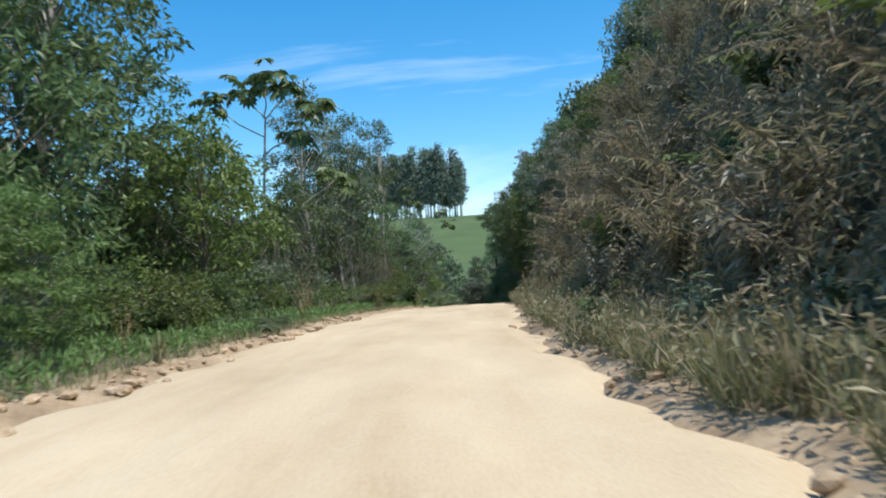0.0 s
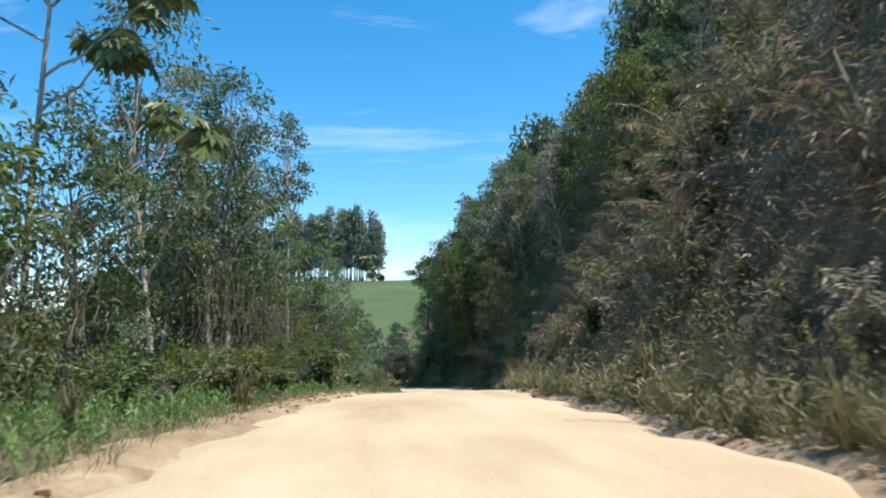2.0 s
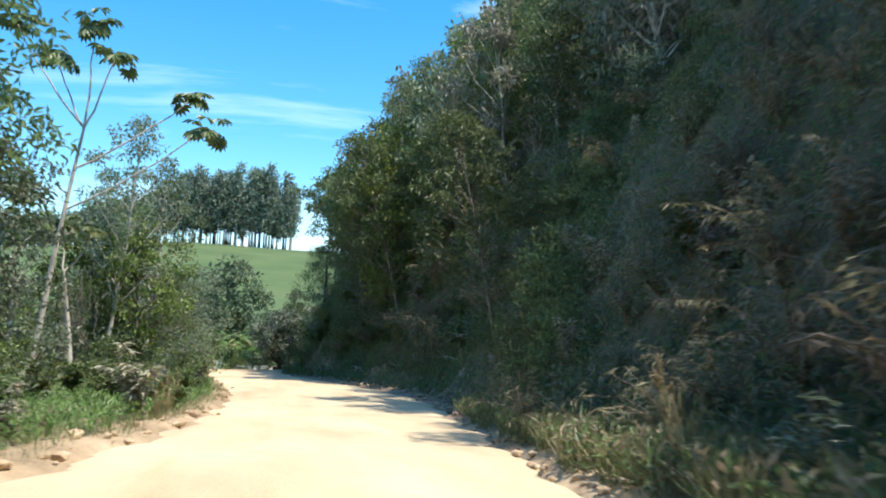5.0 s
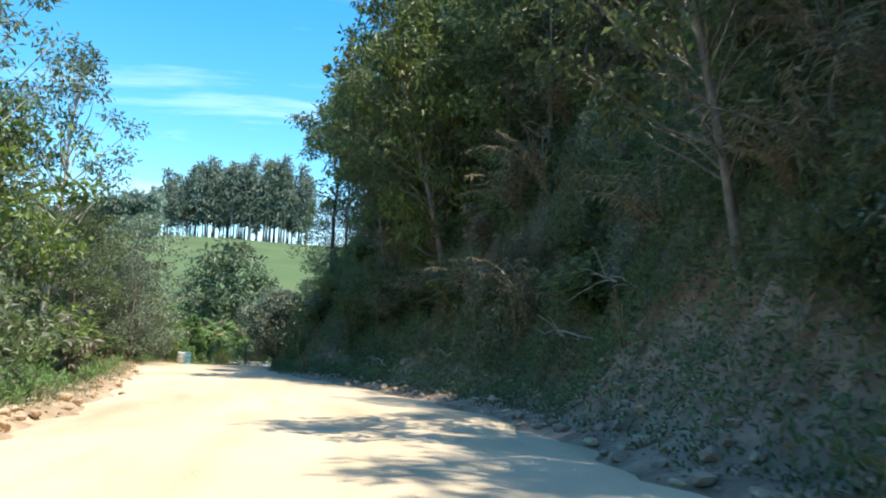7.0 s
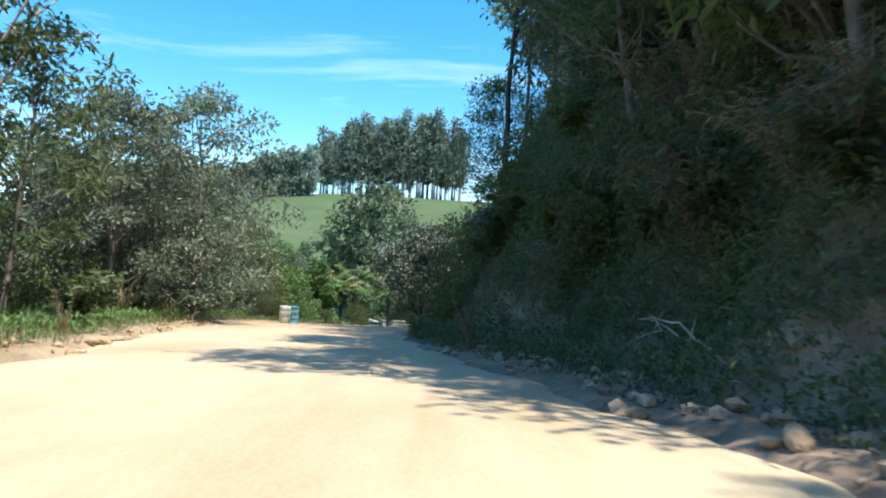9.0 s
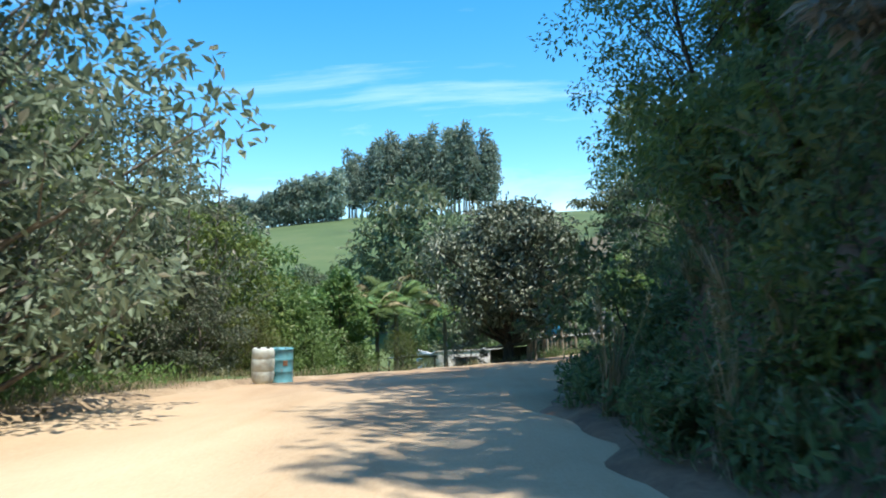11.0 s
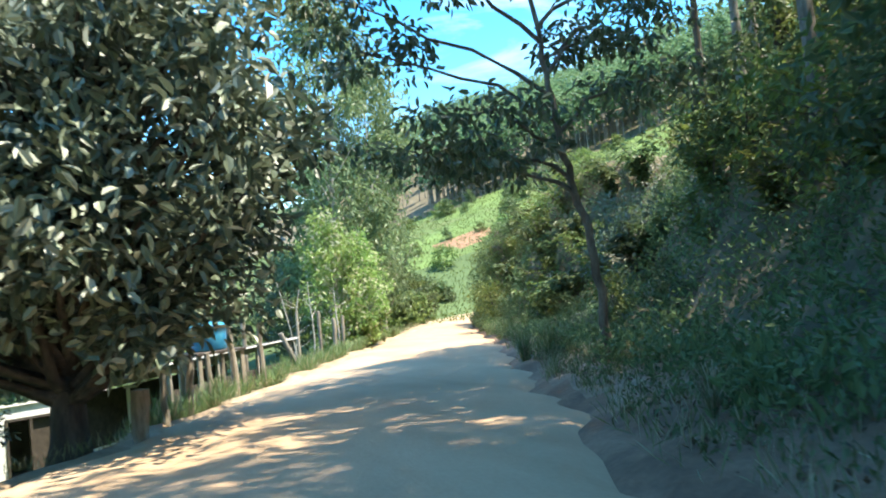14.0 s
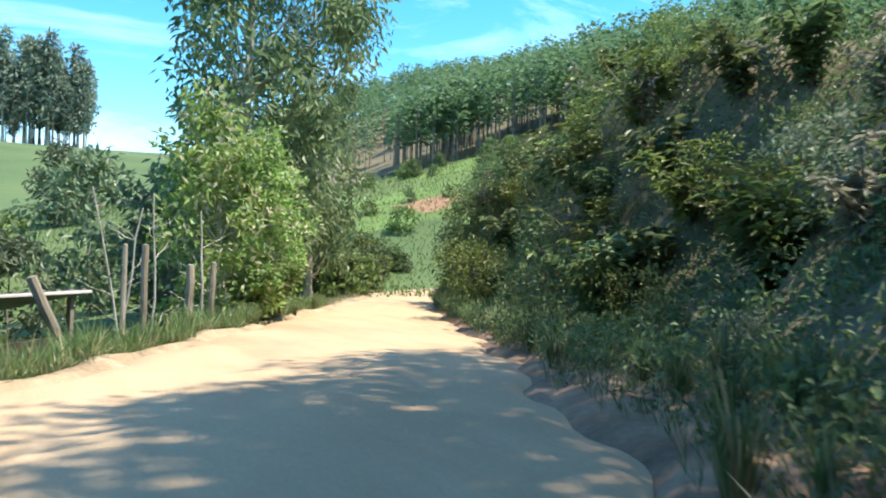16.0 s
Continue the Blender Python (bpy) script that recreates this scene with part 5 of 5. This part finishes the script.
def bare_sapling(x, y, top, lean, seed):
    rng = np.random.default_rng(seed)
    z = float(land(x, y))
    ob = tagged(new("sapling"), "thin pale bare sapling behind the fence", "sapling")
    ob.matrix_basis = pose(x, y, z)
    h = top - z
    p = arc((0, 0, -0.15), (lean * h, 0, h), 0, 8, 0.04, rng)
    part("trunk", np_mesh("trunk", *tube(p, np.linspace(0.055, 0.02, 8), 6), M_PALE, None, True), None, ob)
    for i in range(5):
        f = rng.uniform(0.35, 0.9)
        b = np.array([np.interp(f, np.linspace(0, 1, 8), p[:, k]) for k in range(3)])
        a = rng.uniform(0, 6.283)
        part("branch", np_mesh("branch", *tube(arc(b, b + np.array([math.cos(a), math.sin(a), 0.5]) * rng.uniform(0.5, 1.2), 0, 5, 0.04, rng), np.linspace(0.018, 0.005, 5), 4), M_PALE, None, True), None, ob)


for i, (x, y, top, lean) in enumerate(((15.9, 199.0, -4.5, -0.2), (16.2, 199.1, -4.6, -0.02), (17.4, 199.0, -5.0, -0.03), (15.0, 200.5, -4.9, 0.15))):
    bare_sapling(x, y, top, lean, 920 + i)


def make_vines(x, y, w, top, n, seed):
    """A curtain of dry creepers hanging from the branches to the ground."""
    rng = np.random.default_rng(seed)
    z = float(land(x, y))
    ob = tagged(new("dry_vines"), "grey dry creepers hanging from the roadside trees", "vine")
    ob.matrix_basis = pose(x, y, z)
    st, lv = [], []
    for i in range(n):
        a = rng.normal(0, 1, 2) * w * 0.45
        hh = top * rng.uniform(0.5, 1.0)
        b = a + rng.normal(0, 0.4, 2)
        p = arc((b[0], b[1], 0.0), (a[0], a[1], hh), 0, 7, 0.16, rng)
        st.append(tube(p, np.full(7, 0.014), 3))
        f = rng.uniform(0, 1, 26)
        q = np.stack([np.interp(f, np.linspace(0, 1, 7), p[:, k]) for k in range(3)], 1)
        lv.append(kites(q, rng.normal(0, 0.5, (26, 3)) + [0, 0, -0.8], rng.normal(0, 1, (26, 3)), 0.26, 0.05))
    tagged(part("creeper", np_mesh("creeper", *join(st), M_VINE), None, ob), kind="stuff")
    tagged(part("leaf", np_mesh("leaf", *join(lv), M_LEAF_GREY), None, ob), kind="stuff")


for i, (x, y, w, top) in enumerate(((-6.2, 72, 2.0, 8), (-6.8, 78, 2.0, 8.5), (-7.5, 64, 2.0, 7), (-8.0, 86, 1.8, 8), (-5.8, 120, 1.6, 6), (-6.0, 148, 2.2, 6.5), (-8.0, 152, 2.0, 6), (-9, 45, 2, 6))):
    make_vines(x, y, w, top, 46, 700 + i)


# ---- buildings and things by the road ----
def box(bm, cx, cy, cz, sx, sy, sz, bevel=0.0):
    m = bmesh.ops.create_cube(bm, size=1.0, matrix=Matrix.Translation((cx, cy, cz)) @ Matrix.Diagonal((sx, sy, sz, 1)))
    if bevel:
        es = list({e for v in m["verts"] for e in v.link_edges})
        bmesh.ops.bevel(bm, geom=es, offset=bevel, segments=1, affect="EDGES")


def box_part(name, mat, parent, c, s, bevel=0.01, label=""):
    bm = bmesh.new()
    box(bm, *c, *s, bevel)
    return part(name, bm, mat, parent, label)


def tilted_roof(name, mat, parent, x0, x1, y0, y1, z, fall, ribs):
    """Sheet roof with ribs, falling away from the road by the given height."""
    bm = bmesh.new()
    ln, w = x1 - x0, y1 - y0
    box(bm, (x0 + x1) / 2, w / 2, 0, ln, w, 0.06)
    for k in range(ribs):
        box(bm, x0 + (k + 0.5) * ln / ribs, w / 2, 0.045, 0.10, w, 0.03)
    bmesh.ops.transform(bm, matrix=pose(0, y0, z, -math.degrees(math.atan2(fall, w))), verts=bm.verts)
    return tagged(part(name, bm, mat, parent), kind="stuff")


def make_house():
    """Small white house below the road; the wall with the doorway faces down the road (local -y), with a canopy before it."""
    ob = tagged(new("house"), "small white plastered house with flat sheet roof below the road", "house")
    ob.matrix_basis = pose(2.9, 190.5, -10.95, 0, 0, 18)
    H, W, D = 3.05, 5.2, 6.0
    bm = bmesh.new()
    box(bm, 0.62, 0, H / 2, 1.24, 0.16, H)
    box(bm, 1.99, 0, H - 0.22, 1.50, 0.16, 0.44)
    box(bm, 3.97, 0, H / 2, 2.46, 0.16, H)
    part("wall", bm, M_PLASTER, ob)
    box_part("wall", M_PLASTER, ob, (0.08, D / 2, H / 2 - 0.1), (0.16, D - 0.2, H - 0.2))
    box_part("wall", M_PLASTER, ob, (W - 0.08, D / 2, H / 2 - 0.1), (0.16, D - 0.2, H - 0.2))
    box_part("wall", M_PLASTER, ob, (W / 2, D, H / 2 - 0.3), (W, 0.16, H - 0.6))
    fr = bmesh.new()
    for x in (1.28, 1.99, 2.70):
        box(fr, x, -0.02, (H - 0.44) / 2, 0.08, 0.22, H - 0.44)
    box(fr, 1.99, -0.02, H - 0.42, 1.50, 0.22, 0.08)
    part("door_frame", fr, M_DARKWOOD, ob)
    box_part("door", M_DARKWOOD, ob, (2.35, 0.02, (H - 0.5) / 2), (0.62, 0.05, H - 0.52), 0.006)
    box_part("floor_slab", M_CUT, ob, (W / 2, D / 2, 0.0), (W - 0.3, D - 0.3, 0.1))
    tilted_roof("roof", M_SLAB, ob, -0.2, W + 0.2, -0.15, D + 0.2, H + 0.06, 1.3, 14)
    tilted_roof("porch_roof", M_SLAB, ob, -2.6, -0.22, -0.6, 4.2, H - 0.12, 0.5, 8)
    box_part("meter_box", M_PLASTER, ob, (-0.35, -0.35, H - 0.62), (0.42, 0.22, 0.34), 0.01, "white box under the porch roof")
    box_part("porch_beam", M_DARKWOOD, ob, (-1.4, -0.5, H - 0.24), (2.4, 0.10, 0.12))
    for px_, py_, ph in ((-0.35, -0.5, H - 0.3), (-2.5, -0.5, H - 0.3), (-2.5, 4.0, H - 0.75)):
        box_part("porch_post", M_POST, ob, (px_, py_, ph / 2 - 0.3), (0.12, 0.12, ph + 0.6), 0.01)
    return ob


make_house()


def make_shed():
    """Low lean-to: pale roof edge at road height, dark inside."""
    ob = tagged(new("shed"), "low dark shed with a pale sheet roof edge", "shed")
    ob.matrix_basis = pose(8.9, 188.4, -9.6, 0, 0, 51)
    tilted_roof("roof", M_OLDSHEET, ob, -0.2, 8.7, -0.2, 3.4, 2.62, 0.75, 24)
    box_part("fascia", M_SLAB, ob, (4.25, -0.23, 2.60), (8.9, 0.04, 0.06), 0.01)
    box_part("wall", M_DARKWOOD, ob, (4.25, 3.2, 0.9), (8.4, 0.08, 1.8))
    box_part("wall", M_DARKWOOD, ob, (4.25, 0.12, 0.45), (8.4, 0.06, 2.5))
    for k in range(4):
        box_part("post", M_POST, ob, (0.2 + k * 2.7, -0.05, 0.85), (0.11, 0.11, 3.3))
    return ob


make_shed()


def lathe(profile, sides=24):
    bm = bmesh.new()
    rings = [[bm.verts.new((r * math.cos(6.28318 * k / sides), r * math.sin(6.28318 * k / sides), z)) for k in range(sides)] for r, z in profile]
    for a, b in zip(rings, rings[1:]):
        for k in range(sides):
            bm.faces.new((a[k], a[(k + 1) % sides], b[(k + 1) % sides], b[k]))
    bm.faces.new(rings[-1])
    bm.faces.new(list(reversed(rings[0])))
    for f in bm.faces:
        f.smooth = True
    return bm


def make_drum(label, mat, x, y, white):
    ob = tagged(new("drum"), label, "drum")
    z = float(road_z(np.array(y))) + 0.03
    ob.matrix_basis = pose(x, y, z, 2, 1, 30)
    if white:
        prof = [(0.20, 0.0), (0.25, 0.02), (0.275, 0.10), (0.29, 0.22), (0.29, 0.30), (0.283, 0.31), (0.283, 0.33), (0.29, 0.34), (0.292, 0.62), (0.283, 0.63), (0.283, 0.65), (0.29, 0.66), (0.285, 0.80), (0.265, 0.88), (0.235, 0.90), (0.225, 0.885), (0.0001, 0.885)]
    else:
        prof = [(0.275, 0.0), (0.29, 0.01), (0.29, 0.03), (0.28, 0.04), (0.28, 0.28), (0.292, 0.30), (0.28, 0.32), (0.28, 0.58), (0.292, 0.60), (0.28, 0.62), (0.28, 0.85), (0.29, 0.86), (0.29, 0.885), (0.275, 0.885), (0.27, 0.865), (0.0001, 0.865)]
    part("body", lathe(prof), mat, ob)
    for k in (0.12, -0.12):
        bm = bmesh.new()
        box(bm, k, -0.02 if white else 0.02, 0.905 if white else 0.88, 0.09, 0.06, 0.04, 0.012)
        part("bung", bm, M_DARK if white else mat, ob)
    if not white:
        bm = bmesh.new()
        box(bm, 0, -0.284, 0.52, 0.12, 0.012, 0.13, 0.005)
        part("rust_hole", bm, M_EARTH, ob, "rusty torn patch on the drum side")
    return ob


make_drum("dirty white plastic drum standing on the verge", M_WHITEDRUM, 0.02, 158.0, True)
make_drum("faded blue metal drum with a rusty patch", M_BLUE, 0.40, 158.45, False)


def make_post(x, y, top, r, lean=(0, 0), pale=True):
    z = float(land(x, y))
    h = max(0.5, top - z)
    rng = np.random.default_rng(int(x * 100 + y * 10))
    ob = tagged(new("fence_post"), "rough weathered wooden fence post on the verge", "fence post", "fence posts beside the road")
    ob.matrix_basis = pose(x, y, z, lean[1], lean[0], rng.uniform(0, 360) if lean == (0, 0) else 0)
    n = 6
    p = np.stack([rng.normal(0, 0.012, n), rng.normal(0, 0.012, n), np.linspace(-0.2, h, n)], 1)
    v, q = tube(p, r * rng.uniform(0.85, 1.1, n), 8)
    v2 = np.concatenate([v, p[-1:] + [0, 0, 0.02]])
    k = (n - 1) * 8
    cap = np.array([(k + j, k + (j + 1) % 8, len(v), len(v)) for j in range(0, 8)])
    me = bpy.data.meshes.new("fence_post")
    me.from_pydata(v2.tolist(), [], [tuple(a) for a in q.tolist()] + [(a[0], a[1], a[2]) for a in cap.tolist()])
    me.materials.append(M_POST)
    part("pole", me, None, ob)


for x, y, top, r, lean in ((8.05, 175.6, -6.55, 0.15, (0, 0)), (8.5, 177.9, -6.1, 0.07, (0, 0)), (9.0, 179.4, -6.3, 0.09, (4, 0)), (9.6, 180.9, -6.4, 0.06, (0, 0)), (10.4, 182.7, -5.9, 0.09, (-2, 2)), (11.4, 184.6, -6.0, 0.09, (0, 0)),
                           (12.6, 197.0, -5.95, 0.11, (0, 0)), (14.5, 193.4, -6.45, 0.10, (-22, 5)), (15.6, 195.4, -6.0, 0.085, (0, 0)), (16.9, 198.0, -6.45, 0.10, (0, 0)), (17.6, 199.4, -6.4, 0.08, (2, 0)), (15.4, 199.1, -5.95, 0.07, (0, 0)),
                           (19.3, 203.4, -6.8, 0.07, (0, 0)), (20.9, 207.0, -6.9, 0.07, (0, 0))):
    make_post(x, y, top, r, lean)


def make_tank():
    ob = tagged(new("water_tank"), "blue water tank under a small sheet cover on posts", "water tank")
    ob.matrix_basis = pose(9.95, 184.0, -9.45, 0, 0, 20)
    bm = lathe([(0.42, 2.95), (0.45, 3.0), (0.47, 3.35), (0.49, 3.56), (0.51, 3.57), (0.51, 3.62), (0.26, 3.70), (0.0001, 3.72)], 28)
    part("tank_body", bm, M_TANK, ob)
    box_part("platform", M_DARKWOOD, ob, (0, 0, 2.91), (1.4, 1.4, 0.07))
    for a in (-0.6, 0.6):
        for b in (-0.6, 0.6):
            box_part("leg", M_POST, ob, (a, b, 1.38), (0.11, 0.11, 2.98))
    return ob


make_tank()


# ---- clods, stones and fallen wood ----
def stone_mesh(seed, mat):
    rng = np.random.default_rng(seed)
    bm = bmesh.new()
    bmesh.ops.create_icosphere(bm, subdivisions=2, radius=0.5)
    ax = rng.normal(0, 1, (5, 3))
    for v in bm.verts:
        c = np.array(v.co)
        s = 1 + 0.22 * sum(math.sin(3.1 * float(c @ a) + i) for i, a in enumerate(ax)) / 2
        v.co = Vector(c * s * np.array([1.0, 0.8, 0.6]))
    me = bpy.data.meshes.new("stone")
    bm.to_mesh(me)
    bm.free()
    me.materials.append(mat)
    return me


STONES = [stone_mesh(500 + i, M_CLOD) for i in range(6)]


def scatter_stones():
    rng = np.random.default_rng(606)
    for i in range(290):
        if i < 150:
            y = rng.choice([rng.uniform(6, 32), rng.uniform(44, 100), rng.uniform(108, 150)])
            x = float(edge_l(y)) - rng.normal(0.25, 0.35)
            s = rng.uniform(0.08, 0.24) if rng.uniform() < 0.8 else rng.uniform(0.24, 0.40)
        elif i < 250:
            y = rng.uniform(100, 138)
            x = float(edge_r(y)) + rng.uniform(-0.2, 2.4)
            s = rng.uniform(0.07, 0.24) if rng.uniform() < 0.8 else rng.uniform(0.24, 0.36)
        else:
            y = rng.uniform(6, 96)
            x = float(edge_r(y)) + rng.normal(0.1, 0.35)
            s = rng.uniform(0.06, 0.22)
        ob = tagged(new("clay_clod", STONES[i % 6]), "dry tan clay clod at the road edge", "clod", "clods along the road edge")
        z = float(land(x, y)) if not (edge_l(y) < x < edge_r(y)) else float(road_z(np.array(y)))
        ob.matrix_basis = pose(x, y, z + 0.12 * s, rng.uniform(-20, 20), rng.uniform(-20, 20), rng.uniform(0, 360)) @ Matrix.Diagonal((s * 1.2, s, s * 0.9, 1))


scatter_stones()


def fallen_branch(x, y, ln, rz, seed):
    rng = np.random.default_rng(seed)
    ob = tagged(new("fallen_branch"), "bare grey fallen branch on the cut bank", "branch")
    ob.matrix_basis = pose(x, y, float(land(x, y)) + 0.05, 0, 0, rz)
    pieces = [tube(arc((0, 0, 0), (ln, 0, 0.5), 0.2, 7, 0.06, rng), np.linspace(0.035, 0.01, 7), 5)]
    for i in range(6):
        f = rng.uniform(0.3, 0.9)
        b = np.array([ln * f, 0, 0.3 * f + 0.15])
        pieces.append(tube(arc(b, b + rng.normal(0, 0.4, 3) + [0.3, 0, 0.2], 0.05, 4), np.linspace(0.015, 0.006, 4), 4))
    part("wood", np_mesh("wood", *join(pieces), M_PALE, None, True), None, ob)


for i, (y, off, ln, rz) in enumerate(((112, 3.0, 2.2, 200), (114.5, 2.8, 1.8, 150), (124, 2.6, 1.6, 230), (129, 2.2, 1.8, 120), (132.5, 2.6, 2.0, 40))):
    fallen_branch(float(edge_r(y)) + off, y, ln, rz, 800 + i)


def rubble(name, label, n, where, lo, hi, mat, seed):
    """Small clods too many to count, in one mesh."""
    rng = np.random.default_rng(seed)
    bm = bmesh.new()
    bmesh.ops.create_icosphere(bm, subdivisions=1, radius=0.5)
    bv = np.array([v.co for v in bm.verts])
    bf = np.array([[v.index for v in fc.verts] for fc in bm.faces])
    bm.free()
    x, y = where(rng, n)
    z = land(x, y)
    s = lo + (hi - lo) * rng.uniform(0, 1, n) ** 3
    rot = rng.uniform(0, 6.283, n)
    v = bv[None] * (1 + rng.normal(0, 0.16, (n, len(bv), 1))) * s[:, None, None] * np.array([1.2, 0.9, 0.7])
    cs, sn = np.cos(rot)[:, None], np.sin(rot)[:, None]
    v = np.stack([v[..., 0] * cs - v[..., 1] * sn + x[:, None], v[..., 0] * sn + v[..., 1] * cs + y[:, None], v[..., 2] + (z + 0.15 * s)[:, None]], -1)
    q = (bf[None] + (np.arange(n) * len(bv))[:, None, None]).reshape(-1, 3)
    tagged(new(name, np_mesh(name, v.reshape(-1, 3), q, mat)), label, "rubble", kind="stuff")


def at_cut(rng, n):
    y = rng.uniform(99, 138, n)
    return edge_r(y) + rng.uniform(0.0, 2.7, n), y


def at_left_ridge(rng, n):
    y = np.concatenate([rng.uniform(4, 34, n // 3), rng.uniform(44, 102, n // 3), rng.uniform(106, 152, n - 2 * (n // 3))])
    return edge_l(y) - np.abs(rng.normal(0.15, 0.5, n)), y


def at_right_foot(rng, n):
    y = rng.uniform(3, 98, n)
    return edge_r(y) + rng.normal(0.15, 0.3, n), y


rubble("rubble", "crumbled pale clods along the foot of the bank", 900, at_right_foot, 0.03, 0.22, M_CLOD, 903)
rubble("rubble", "loose brown clods below the cut bank", 700, at_cut, 0.05, 0.34, M_CUTCLOD, 901)
rubble("rubble", "small pale clods along the scraped ridge", 600, at_left_ridge, 0.04, 0.26, M_CLOD, 902)


def dead_tree(x, y, h, seed):
    rng = np.random.default_rng(seed)
    ob = tagged(new("dead_tree"), "slim bare dead tree standing above the thicket", "tree")
    ob.matrix_basis = pose(x, y, float(land(x, y)))
    p = arc((0, 0, -0.2), (rng.normal(0, 0.3), 0, h), 0, 8, 0.05, rng)
    part("trunk", np_mesh("trunk", *tube(p, np.linspace(0.07, 0.015, 8), 6), M_BARK, None, True), None, ob)
    for i in range(7):
        f = rng.uniform(0.5, 0.95)
        b = np.array([np.interp(f, np.linspace(0, 1, 8), p[:, k]) for k in range(3)])
        a = rng.uniform(0, 6.283)
        part("branch", np_mesh("branch", *tube(arc(b, b + np.array([math.cos(a), math.sin(a), 0.7]) * rng.uniform(0.4, 1.0), 0, 4, 0.03, rng), np.linspace(0.02, 0.006, 4), 4), M_BARK, None, True), None, ob)


dead_tree(-4.5, 164.5, 9.4, 911)
dead_tree(-3.6, 164.6, 8.6, 912)
